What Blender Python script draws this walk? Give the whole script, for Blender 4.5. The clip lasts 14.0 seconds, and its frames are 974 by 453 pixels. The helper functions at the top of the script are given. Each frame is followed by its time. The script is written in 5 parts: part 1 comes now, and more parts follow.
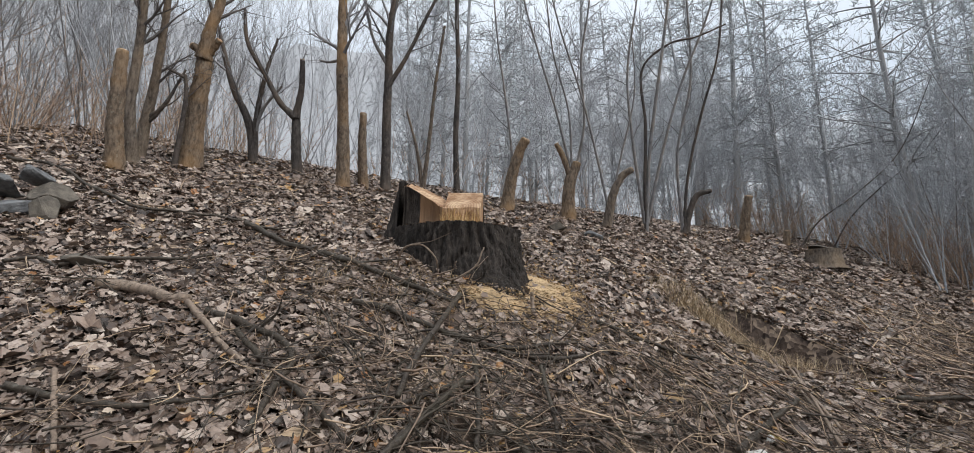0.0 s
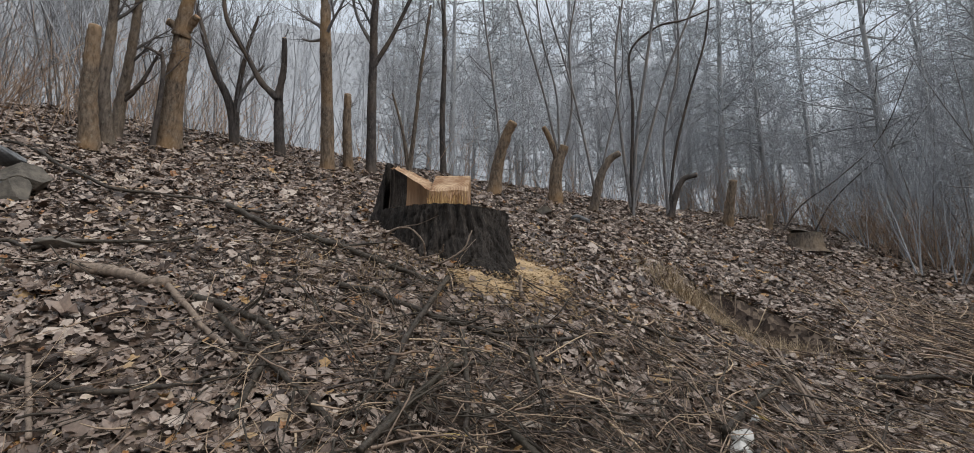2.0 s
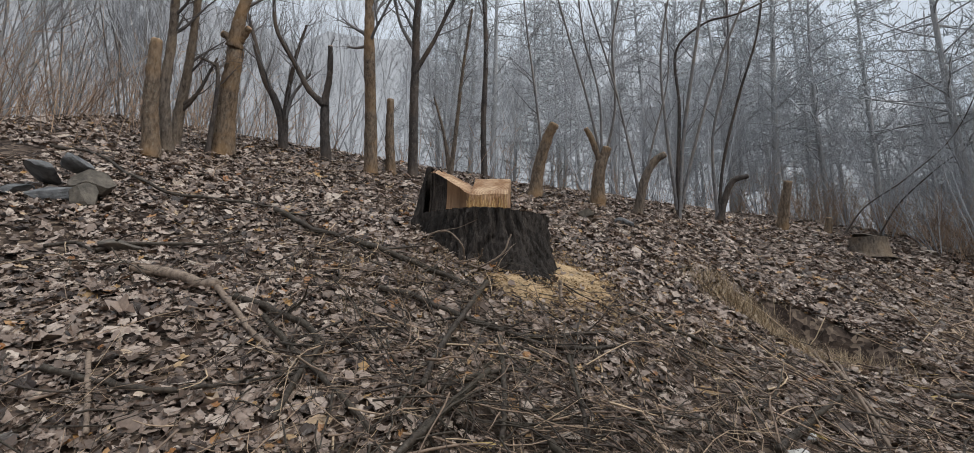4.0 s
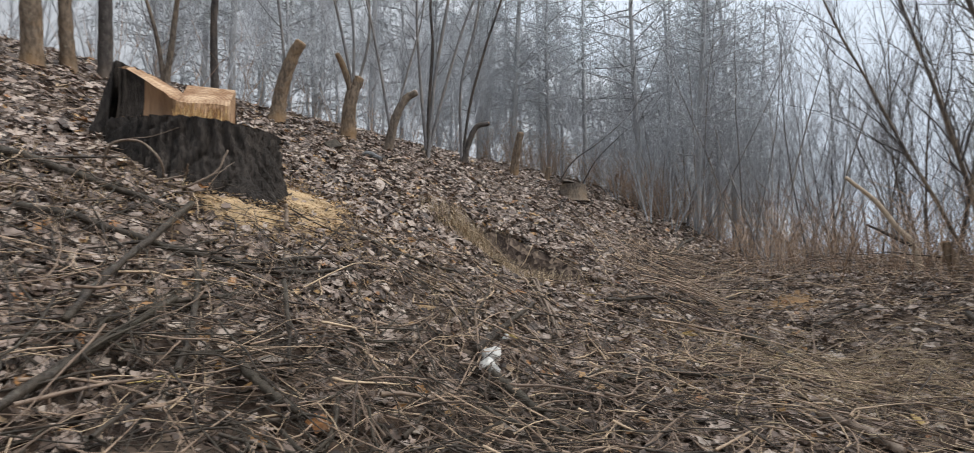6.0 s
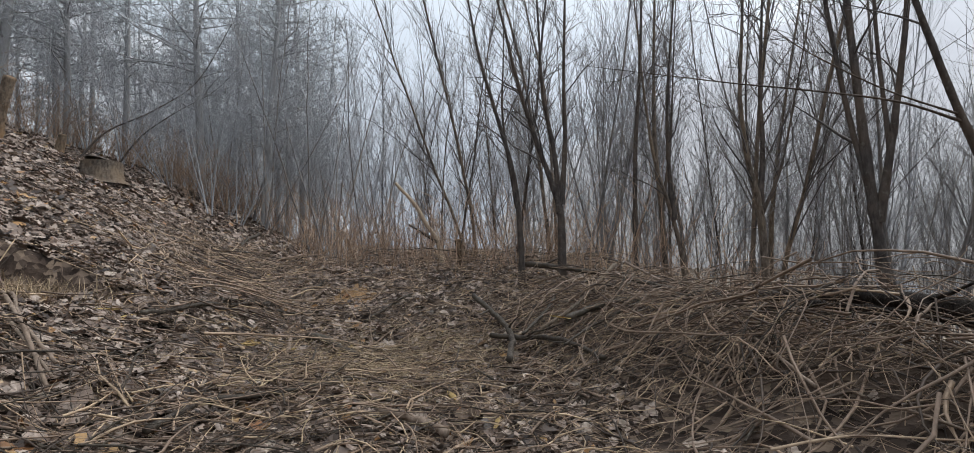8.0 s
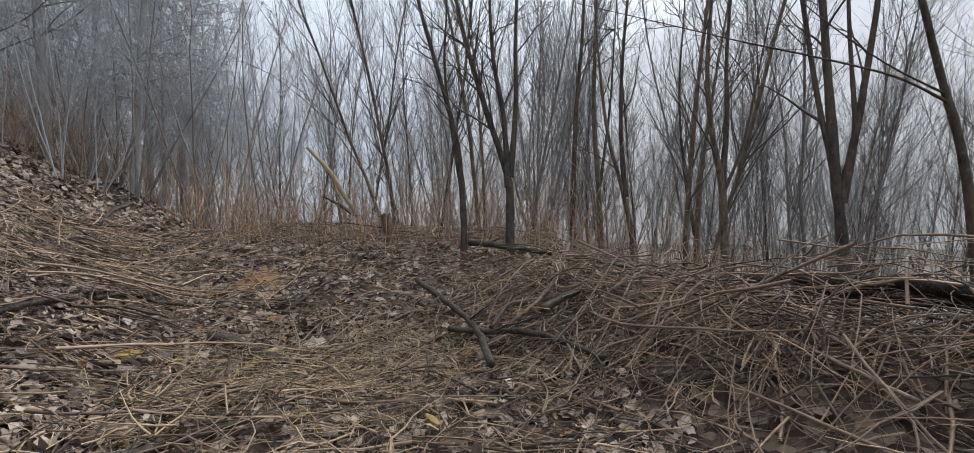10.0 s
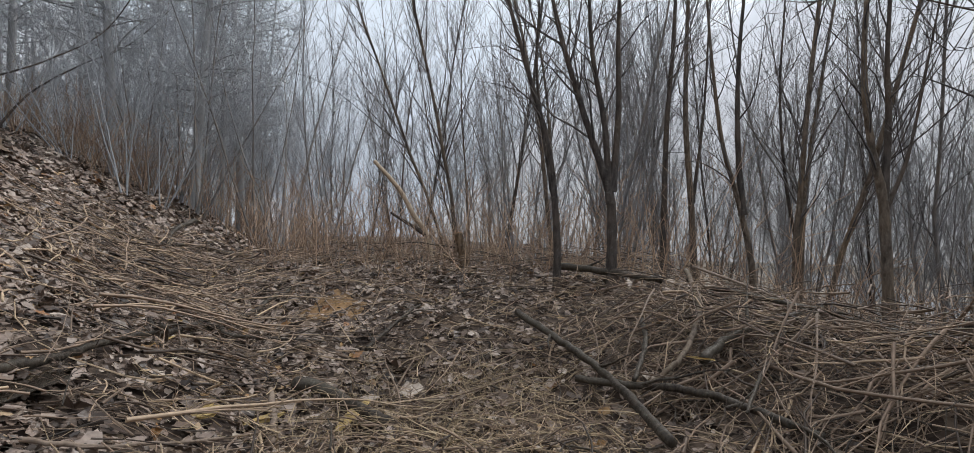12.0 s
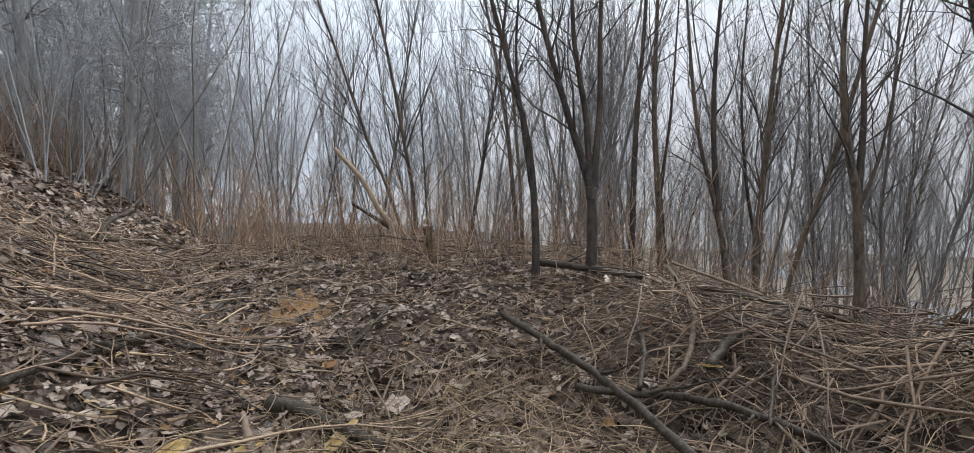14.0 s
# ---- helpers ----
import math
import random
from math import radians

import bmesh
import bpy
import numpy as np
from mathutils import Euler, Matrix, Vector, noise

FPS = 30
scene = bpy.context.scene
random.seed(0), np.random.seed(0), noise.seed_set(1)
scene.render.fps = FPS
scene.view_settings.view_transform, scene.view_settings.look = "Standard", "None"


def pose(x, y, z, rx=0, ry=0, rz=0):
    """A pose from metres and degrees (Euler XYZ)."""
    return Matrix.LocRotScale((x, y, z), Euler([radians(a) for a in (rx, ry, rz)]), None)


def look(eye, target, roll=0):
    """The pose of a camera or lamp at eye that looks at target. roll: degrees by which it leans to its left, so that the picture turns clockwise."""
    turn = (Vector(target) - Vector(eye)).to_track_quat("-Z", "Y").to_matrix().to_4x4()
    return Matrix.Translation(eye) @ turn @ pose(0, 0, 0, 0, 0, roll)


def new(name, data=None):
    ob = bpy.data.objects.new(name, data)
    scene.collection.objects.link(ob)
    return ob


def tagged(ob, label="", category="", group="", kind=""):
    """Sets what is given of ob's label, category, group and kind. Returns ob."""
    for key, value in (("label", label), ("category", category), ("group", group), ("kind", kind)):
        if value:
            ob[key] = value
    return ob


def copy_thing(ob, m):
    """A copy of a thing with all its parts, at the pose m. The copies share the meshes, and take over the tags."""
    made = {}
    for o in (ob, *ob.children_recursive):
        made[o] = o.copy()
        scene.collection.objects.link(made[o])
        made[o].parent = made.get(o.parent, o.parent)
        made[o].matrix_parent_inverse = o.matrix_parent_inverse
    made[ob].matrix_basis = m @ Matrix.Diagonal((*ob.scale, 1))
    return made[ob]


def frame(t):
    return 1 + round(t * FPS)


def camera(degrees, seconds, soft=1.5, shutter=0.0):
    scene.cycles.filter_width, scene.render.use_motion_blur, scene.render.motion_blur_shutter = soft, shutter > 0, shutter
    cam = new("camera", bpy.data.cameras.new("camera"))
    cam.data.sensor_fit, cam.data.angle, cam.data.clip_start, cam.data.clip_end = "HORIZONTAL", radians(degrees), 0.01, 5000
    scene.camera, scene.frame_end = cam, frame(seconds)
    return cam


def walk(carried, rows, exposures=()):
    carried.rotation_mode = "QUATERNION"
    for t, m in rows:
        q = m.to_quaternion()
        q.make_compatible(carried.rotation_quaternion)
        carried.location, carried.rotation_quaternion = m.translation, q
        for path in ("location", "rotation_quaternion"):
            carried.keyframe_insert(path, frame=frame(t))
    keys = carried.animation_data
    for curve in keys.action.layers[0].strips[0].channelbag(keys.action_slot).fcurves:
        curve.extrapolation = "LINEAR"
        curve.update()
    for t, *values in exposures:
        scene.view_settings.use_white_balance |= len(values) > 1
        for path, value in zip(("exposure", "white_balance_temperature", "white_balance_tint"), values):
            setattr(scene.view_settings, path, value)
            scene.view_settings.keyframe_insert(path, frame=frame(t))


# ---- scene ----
cam = camera(89.7, 14.0, soft=0.9, shutter=0.15)
PATH = [
    (0.0, pose(0.367, -0.698, 1.334, 101.30, -0.61, 3.63)),
    (0.5, pose(0.393, -0.660, 1.336, 100.27, -0.30, 1.22)),
    (1.0, pose(0.401, -0.653, 1.335, 99.87, -0.24, 0.36)),
    (1.5, pose(0.373, -0.651, 1.329, 99.53, -0.19, 0.22)),
    (2.0, pose(0.345, -0.649, 1.328, 99.49, -0.38, 2.02)),
    (2.5, pose(0.330, -0.654, 1.336, 99.50, -0.70, 5.05)),
    (2.7, pose(0.323, -0.647, 1.338, 99.39, -1.55, 6.99)),
    (4.8, pose(0.403, -0.584, 1.359, 99.81, -0.60, 6.23)),
    (5.0, pose(0.409, -0.578, 1.329, 98.89, 0.99, 4.10)),
    (5.5, pose(0.475, -0.535, 1.222, 94.87, 1.37, -8.01)),
    (6.0, pose(0.657, -0.433, 1.189, 93.44, -0.00, -20.58)),
    (6.5, pose(0.934, -0.376, 1.213, 93.45, -0.12, -32.38)),
    (7.0, pose(1.026, -0.351, 1.237, 93.32, -0.08, -43.29)),
    (7.5, pose(1.099, -0.222, 1.224, 93.04, 0.19, -59.03)),
    (8.0, pose(1.075, -0.008, 1.214, 92.61, 0.70, -68.27)),
    (8.2, pose(1.076, 0.041, 1.211, 91.87, 0.44, -69.16)),
    (10.3, pose(1.905, 0.958, 1.247, 89.53, 0.10, -80.38)),
    (10.5, pose(2.031, 1.052, 1.230, 89.48, -0.25, -79.68)),
    (11.0, pose(2.282, 1.300, 1.287, 92.46, -2.42, -76.34)),
    (11.5, pose(2.306, 1.455, 1.327, 91.53, -1.50, -72.73)),
    (12.0, pose(2.333, 1.663, 1.322, 91.29, -0.24, -75.65)),
    (12.5, pose(2.306, 1.696, 1.342, 91.01, -0.73, -72.52)),
    (13.0, pose(2.300, 1.879, 1.338, 89.01, -0.90, -73.93)),
    (13.5, pose(2.319, 2.026, 1.459, 88.31, 0.39, -78.09)),
    (14.0, pose(2.541, 2.050, 1.416, 89.83, -0.34, -81.67)),
]
walk(cam, PATH, [(0.0, 0.5), (0.5, 0.18), (1.5, 0.18), (5.0, 0.22), (6.2, 0.65), (8.0, 0.48), (10.5, 0.6), (11.5, 0.5), (12.5, 0.5), (14.0, 0.75)])

# ---- world and light: a foggy, overcast winter day ----
world = bpy.data.worlds.new("overcast_sky")
scene.world = world
world.use_nodes = True
wn, wl = world.node_tree.nodes, world.node_tree.links
sky = wn.new("ShaderNodeTexSky")
sky.sky_type, sky.sun_disc = "NISHITA", False
sky.sun_elevation, sky.sun_rotation = radians(38), radians(120)
sky.dust_density = 6.0
grey = wn.new("ShaderNodeHueSaturation")
grey.inputs["Saturation"].default_value = 0.25
wl.new(sky.outputs[0], grey.inputs["Color"])
cloud = wn.new("ShaderNodeMix")
cloud.data_type = "RGBA"
cloud.inputs["Factor"].default_value = 0.9
wl.new(grey.outputs[0], cloud.inputs["A"])
# an overcast sky is about three times as bright overhead as at the horizon
height = wn.new("ShaderNodeSeparateXYZ")
wl.new(wn.new("ShaderNodeTexCoord").outputs["Generated"], height.inputs[0])
veil = wn.new("ShaderNodeValToRGB")
veil.color_ramp.elements[0].position, veil.color_ramp.elements[0].color = 0.0, (0.39, 0.44, 0.52, 1)
veil.color_ramp.elements[1].position, veil.color_ramp.elements[1].color = 1.0, (1.05, 1.1, 1.16, 1)
mid = veil.color_ramp.elements.new(0.42)
mid.color = (0.57, 0.64, 0.73, 1)
wl.new(height.outputs["Z"], veil.inputs[0])
bright = wn.new("ShaderNodeVectorMath")
bright.operation = "SCALE"
bright.inputs["Scale"].default_value = 10.0
wl.new(veil.outputs[0], bright.inputs[0])
wl.new(bright.outputs[0], cloud.inputs["B"])
wn["Background"].inputs["Strength"].default_value = 0.1
wl.new(cloud.outputs["Result"], wn["Background"].inputs["Color"])
sun = new("sun", bpy.data.lights.new("sun", "SUN"))
sun.data.energy, sun.data.angle, sun.data.color = 1.4, radians(25), (1.0, 0.97, 0.93)
sun.matrix_world = look((10, -6, 12), (0, 0, 0))


# ---- materials ----
def nodes_of(name):
    m = bpy.data.materials.new(name)
    m.use_nodes = True
    nt = m.node_tree
    return m, nt.nodes, nt.links, nt.nodes["Principled BSDF"]


def ramp_node(n, stops):
    r = n.new("ShaderNodeValToRGB")
    el = r.color_ramp.elements
    while len(el) < len(stops):
        el.new(0.5)
    for e, (p, c) in zip(el, stops):
        e.position, e.color = p, (*c, 1)
    return r


def noise_node(n, l, scale, detail=5.0, rough=0.6, coord=None, stretch=(1, 1, 1)):
    t = n.new("ShaderNodeTexNoise")
    t.inputs["Scale"].default_value, t.inputs["Detail"].default_value, t.inputs["Roughness"].default_value = scale, detail, rough
    mp = n.new("ShaderNodeMapping")
    mp.inputs["Scale"].default_value = stretch
    if coord is None:
        coord = n.new("ShaderNodeTexCoord").outputs["Object"]
    l.new(coord, mp.inputs["Vector"])
    l.new(mp.outputs[0], t.inputs["Vector"])
    return t


def mixed(n, l, fac, a, b, mode="MIX"):
    m = n.new("ShaderNodeMix")
    m.data_type, m.blend_type = "RGBA", mode
    for key, v in (("Factor", fac), ("A", a), ("B", b)):
        if hasattr(v, "node"):
            l.new(v, m.inputs[key])
        elif key == "Factor":
            m.inputs[key].default_value = v
        else:
            m.inputs[key].default_value = (*v, 1)
    return m.outputs["Result"]


def bump(n, l, bsdf, height, strength, distance):
    b = n.new("ShaderNodeBump")
    b.inputs["Strength"].default_value, b.inputs["Distance"].default_value = strength, distance
    l.new(height, b.inputs["Height"])
    l.new(b.outputs[0], bsdf.inputs["Normal"])


def island_material(name, stops, rough=0.6, mottled=0.35, scale=60.0):
    """Colour by the loose piece, with mottling on each."""
    m, n, l, b = nodes_of(name)
    geo = n.new("ShaderNodeNewGeometry")
    r = ramp_node(n, stops)
    l.new(geo.outputs["Random Per Island"], r.inputs[0])
    t = noise_node(n, l, scale, 4)
    r2 = ramp_node(n, [(0.3, (0.45, 0.42, 0.4)), (0.7, (1.25, 1.22, 1.2))])
    l.new(t.outputs[0], r2.inputs[0])
    l.new(mixed(n, l, mottled, r.outputs[0], mixed(n, l, 1.0, r.outputs[0], r2.outputs[0], "MULTIPLY")), b.inputs["Base Color"])
    b.inputs["Roughness"].default_value, b.inputs["Specular IOR Level"].default_value = rough, 0.5
    bump(n, l, b, t.outputs[0], 0.3, 0.004)
    return m


def bark_material(name, dark, light, tint, tint_amount, scale=9.0, furrow=0.02, rough=0.85, lichen=0.0):
    m, n, l, b = nodes_of(name)
    fine = noise_node(n, l, scale * 3, 8, 0.65, stretch=(1, 1, 0.3))
    big = noise_node(n, l, 1.3, 4, 0.6)
    r = ramp_node(n, [(0.32, dark), (0.68, light)])
    l.new(fine.outputs[0], r.inputs[0])
    rb = ramp_node(n, [(0.42, (0, 0, 0)), (0.66, (tint_amount,) * 3)])
    l.new(big.outputs[0], rb.inputs[0])
    col = mixed(n, l, rb.outputs[0], r.outputs[0], tint)
    if lichen:
        spot = noise_node(n, l, 22, 3, 0.5)
        rs = ramp_node(n, [(0.6, (0, 0, 0)), (0.72, (lichen,) * 3)])
        l.new(spot.outputs[0], rs.inputs[0])
        col = mixed(n, l, rs.outputs[0], col, (0.38, 0.40, 0.33))
    l.new(col, b.inputs["Base Color"])
    b.inputs["Roughness"].default_value, b.inputs["Specular IOR Level"].default_value = rough, 0.2
    bump(n, l, b, fine.outputs[0], 0.9, furrow)
    return m


def ground_material():
    m, n, l, b = nodes_of("leaf_littered_soil")
    geo = n.new("ShaderNodeNewGeometry")
    cells = n.new("ShaderNodeTexVoronoi")
    cells.inputs["Scale"].default_value, cells.inputs["Randomness"].default_value = 15.0, 1.0
    warp = noise_node(n, l, 6, 4, 0.6, geo.outputs["Position"])
    l.new(mixed(n, l, 0.12, geo.outputs["Position"], warp.outputs["Color"], "ADD"), cells.inputs["Vector"])
    leafy = ramp_node(n, [(0.0, (0.016, 0.010, 0.008)), (0.35, (0.042, 0.029, 0.022)), (0.7, (0.09, 0.066, 0.052)), (1.0, (0.20, 0.15, 0.11))])
    sep = n.new("ShaderNodeSeparateColor")
    l.new(cells.outputs["Color"], sep.inputs[0])
    l.new(sep.outputs[0], leafy.inputs[0])
    soil = noise_node(n, l, 40, 6, 0.7, geo.outputs["Position"])
    rs = ramp_node(n, [(0.3, (0.030, 0.019, 0.012)), (0.7, (0.105, 0.070, 0.047))])
    l.new(soil.outputs[0], rs.inputs[0])
    bare = noise_node(n, l, 0.55, 4, 0.6, geo.outputs["Position"])
    rb = ramp_node(n, [(0.5, (0, 0, 0)), (0.66, (0.85, 0.85, 0.85))])
    l.new(bare.outputs[0], rb.inputs[0])
    wooded = mixed(n, l, rb.outputs[0], leafy.outputs[0], rs.outputs[0])
    # the pale winter meadow of the valley floor
    xyz = n.new("ShaderNodeSeparateXYZ")
    l.new(geo.outputs["Position"], xyz.inputs[0])
    low = n.new("ShaderNodeMapRange")
    low.inputs["From Min"].default_value, low.inputs["From Max"].default_value = -1.2, -2.6
    l.new(xyz.outputs["Z"], low.inputs["Value"])
    straw = noise_node(n, l, 3, 6, 0.7, geo.outputs["Position"])
    rm = ramp_node(n, [(0.3, (0.13, 0.108, 0.082)), (0.7, (0.25, 0.212, 0.168))])
    l.new(straw.outputs[0], rm.inputs[0])
    l.new(mixed(n, l, low.outputs[0], wooded, rm.outputs[0]), b.inputs["Base Color"])
    b.inputs["Roughness"].default_value, b.inputs["Specular IOR Level"].default_value = 0.85, 0.2
    bump(n, l, b, cells.outputs["Distance"], 0.5, 0.03)
    return m


def plain_material(name, dark, light, scale, rough=0.8, depth=0.01, stretch=(1, 1, 1)):
    m, n, l, b = nodes_of(name)
    t = noise_node(n, l, scale, 8, 0.65, stretch=stretch)
    r = ramp_node(n, [(0.3, dark), (0.7, light)])
    l.new(t.outputs[0], r.inputs[0])
    big = noise_node(n, l, scale * 0.12, 3)
    r2 = ramp_node(n, [(0.35, (0.7, 0.7, 0.7)), (0.65, (1.1, 1.1, 1.1))])
    l.new(big.outputs[0], r2.inputs[0])
    l.new(mixed(n, l, 1.0, r.outputs[0], r2.outputs[0], "MULTIPLY"), b.inputs["Base Color"])
    b.inputs["Roughness"].default_value = rough
    bump(n, l, b, t.outputs[0], 0.6, depth)
    return m


def cut_wood_material():
    """Freshly sawn end grain: rings about the log's axis, with radial checks."""
    m, n, l, b = nodes_of("fresh_sawn_wood")
    co = n.new("ShaderNodeTexCoord").outputs["Object"]
    rings = n.new("ShaderNodeTexWave")
    rings.wave_type, rings.rings_direction = "RINGS", "Z"
    rings.inputs["Scale"].default_value, rings.inputs["Distortion"].default_value, rings.inputs["Detail"].default_value = 9.0, 3.0, 3.0
    l.new(co, rings.inputs["Vector"])
    r = ramp_node(n, [(0.0, (0.37, 0.245, 0.145)), (1.0, (0.56, 0.41, 0.26))])
    l.new(rings.outputs["Fac"], r.inputs[0])
    stain = noise_node(n, l, 4, 5, 0.6, co)
    rs = ramp_node(n, [(0.4, (0.5, 0.36, 0.25)), (0.62, (1.05, 1.02, 1.0))])
    l.new(stain.outputs[0], rs.inputs[0])
    fibre = noise_node(n, l, 60, 5, 0.7, co, (1, 1, 0.08))
    l.new(mixed(n, l, 1.0, r.outputs[0], rs.outputs[0], "MULTIPLY"), b.inputs["Base Color"])
    b.inputs["Roughness"].default_value = 0.7
    bump(n, l, b, fibre.outputs[0], 0.5, 0.01)
    return m


M_GROUND = ground_material()
M_LEAF = island_material("dead_leaves", [(0.0, (0.028, 0.017, 0.012)), (0.2, (0.090, 0.060, 0.043)), (0.42, (0.20, 0.145, 0.112)), (0.66, (0.32, 0.248, 0.203)), (0.86, (0.42, 0.34, 0.283)), (0.955, (0.52, 0.44, 0.365)), (0.975, (0.40, 0.25, 0.10)), (1.0, (0.30, 0.135, 0.05))], 0.4, 0.55, 45)
M_TWIG = island_material("dead_twigs", [(0.0, (0.024, 0.016, 0.011)), (0.35, (0.125, 0.086, 0.061)), (0.7, (0.35, 0.252, 0.178)), (1.0, (0.58, 0.44, 0.29))], 0.6, 0.6, 30)
M_RODS = island_material("cut_brushwood_bark", [(0.0, (0.032, 0.022, 0.016)), (0.4, (0.14, 0.098, 0.070)), (0.75, (0.29, 0.208, 0.150)), (1.0, (0.45, 0.335, 0.23))], 0.6, 0.6, 25)
M_STRIPPED = bark_material("stripped_pale_wood", (0.30, 0.23, 0.165), (0.56, 0.45, 0.33), (0.40, 0.29, 0.19), 0.5, 12, 0.004, 0.6)
M_GRASS = island_material("dry_grass", [(0.0, (0.19, 0.135, 0.08)), (0.6, (0.39, 0.295, 0.185)), (1.0, (0.57, 0.45, 0.29))], 0.7, 0.3, 30)
M_BRANCH = bark_material("fallen_branch_bark", (0.010, 0.008, 0.0065), (0.088, 0.070, 0.055), (0.075, 0.064, 0.046), 0.6, 14, 0.008, 0.5, 0.12)
M_PALE = bark_material("peeled_branch_wood", (0.13, 0.098, 0.076), (0.33, 0.258, 0.20), (0.22, 0.16, 0.12), 0.5, 12, 0.004, 0.65)
M_DARKBARK = bark_material("dark_furrowed_bark", (0.004, 0.0035, 0.003), (0.085, 0.070, 0.060), (0.022, 0.019, 0.017), 0.6, 7, 0.05, 0.75)
M_OLDCUT = plain_material("weathered_end_grain", (0.06, 0.05, 0.041), (0.17, 0.143, 0.117), 14, 0.9, 0.01)
M_BARK = bark_material("grey_brown_bark", (0.040, 0.032, 0.027), (0.21, 0.172, 0.14), (0.26, 0.185, 0.115), 0.5, 8, 0.012, 0.85, 0.2)
M_OCHRE = bark_material("ochre_brown_bark", (0.045, 0.034, 0.026), (0.25, 0.19, 0.14), (0.36, 0.21, 0.09), 0.5, 8, 0.012, 0.85, 0.25)
M_STEM = bark_material("smooth_grey_bark", (0.028, 0.024, 0.023), (0.105, 0.092, 0.085), (0.17, 0.122, 0.085), 0.5, 7, 0.006, 0.8, 0.15)
M_FINE = island_material("bare_twigs", [(0.0, (0.05, 0.044, 0.042)), (1.0, (0.15, 0.133, 0.124))], 0.8, 0.3, 20)
# the ridge pines' haze is painted in: bark and needles far paler than life
M_PINE = bark_material("haze_paled_pine_bark", (0.27, 0.275, 0.28), (0.40, 0.405, 0.41), (0.36, 0.34, 0.32), 0.5, 6, 0.02)
M_NEEDLE = island_material("haze_paled_pine_needles", [(0.0, (0.48, 0.51, 0.53)), (1.0, (0.60, 0.635, 0.66))], 0.8, 0.2, 8)
# distance haze put into the colour of far bark and twigs; lichen spots besides
M_MISTBARK = bark_material("haze_paled_lichen_bark", (0.28, 0.29, 0.308), (0.48, 0.497, 0.525), (0.34, 0.33, 0.32), 0.5, 7, 0.006, 0.85, 0.3)
M_MISTTWIG = island_material("haze_paled_twigs", [(0.0, (0.33, 0.342, 0.365)), (1.0, (0.50, 0.518, 0.55))], 0.85, 0.3, 20)
M_HEART = plain_material("brown_heartwood", (0.12, 0.065, 0.03), (0.26, 0.15, 0.075), 9, 0.75, 0.01, (1, 1, 0.1))
M_BRUSH = island_material("brown_undergrowth", [(0.0, (0.20, 0.135, 0.095)), (0.6, (0.38, 0.265, 0.19)), (1.0, (0.52, 0.375, 0.255))], 0.8, 0.4, 20)
# bark and twigs of the wood, lightened to blue-grey to paint in fog
M_WOODBARK = bark_material("haze_greyed_bark", (0.11, 0.108, 0.110), (0.27, 0.262, 0.265), (0.33, 0.27, 0.20), 0.5, 7, 0.006, 0.85, 0.2)
M_WOODTWIG = island_material("haze_greyed_twigs", [(0.0, (0.14, 0.137, 0.14)), (1.0, (0.30, 0.295, 0.30))], 0.85, 0.3, 20)
M_CUT = cut_wood_material()
M_FIBRE = island_material("torn_yellow_fibre", [(0.0, (0.24, 0.13, 0.045)), (0.5, (0.42, 0.26, 0.10)), (1.0, (0.60, 0.43, 0.21))], 0.6, 0.4, 60)
M_SAW = plain_material("sawdust", (0.34, 0.225, 0.115), (0.58, 0.425, 0.25), 38, 0.95, 0.02)
M_ROCK = plain_material("grey_field_stone", (0.05, 0.052, 0.054), (0.24, 0.245, 0.25), 9, 0.75, 0.03)
M_BROWNROCK = plain_material("brown_field_stone", (0.05, 0.043, 0.034), (0.17, 0.145, 0.115), 11, 0.8, 0.02)
M_CHALK = plain_material("white_plaster_lump", (0.45, 0.43, 0.39), (0.78, 0.76, 0.72), 9, 0.85, 0.02)
M_ASPHALT = plain_material("wet_asphalt", (0.20, 0.21, 0.22), (0.30, 0.31, 0.32), 3, 0.35, 0.003)


# ---- the lie of the land ----
def soft_step(x, k=0.5):
    return k * np.logaddexp(0, x / k)


def ease(x, a, b):
    f = np.clip((x - a) / (b - a), 0, 1)
    return f * f * (3 - 2 * f)


PILE_A, PILE_B = np.array((7.1, 1.25)), np.array((3.5, -2.7))


def pile_height(x, y):
    ab = PILE_B - PILE_A
    f = np.clip(((x - PILE_A[0]) * ab[0] + (y - PILE_A[1]) * ab[1]) / (ab @ ab), 0, 1)
    d2 = (x - PILE_A[0] - f * ab[0]) ** 2 + (y - PILE_A[1] - f * ab[1]) ** 2
    return (0.36 + 0.40 * np.minimum(f / 0.5, 1)) * np.exp(-d2 / 0.75)


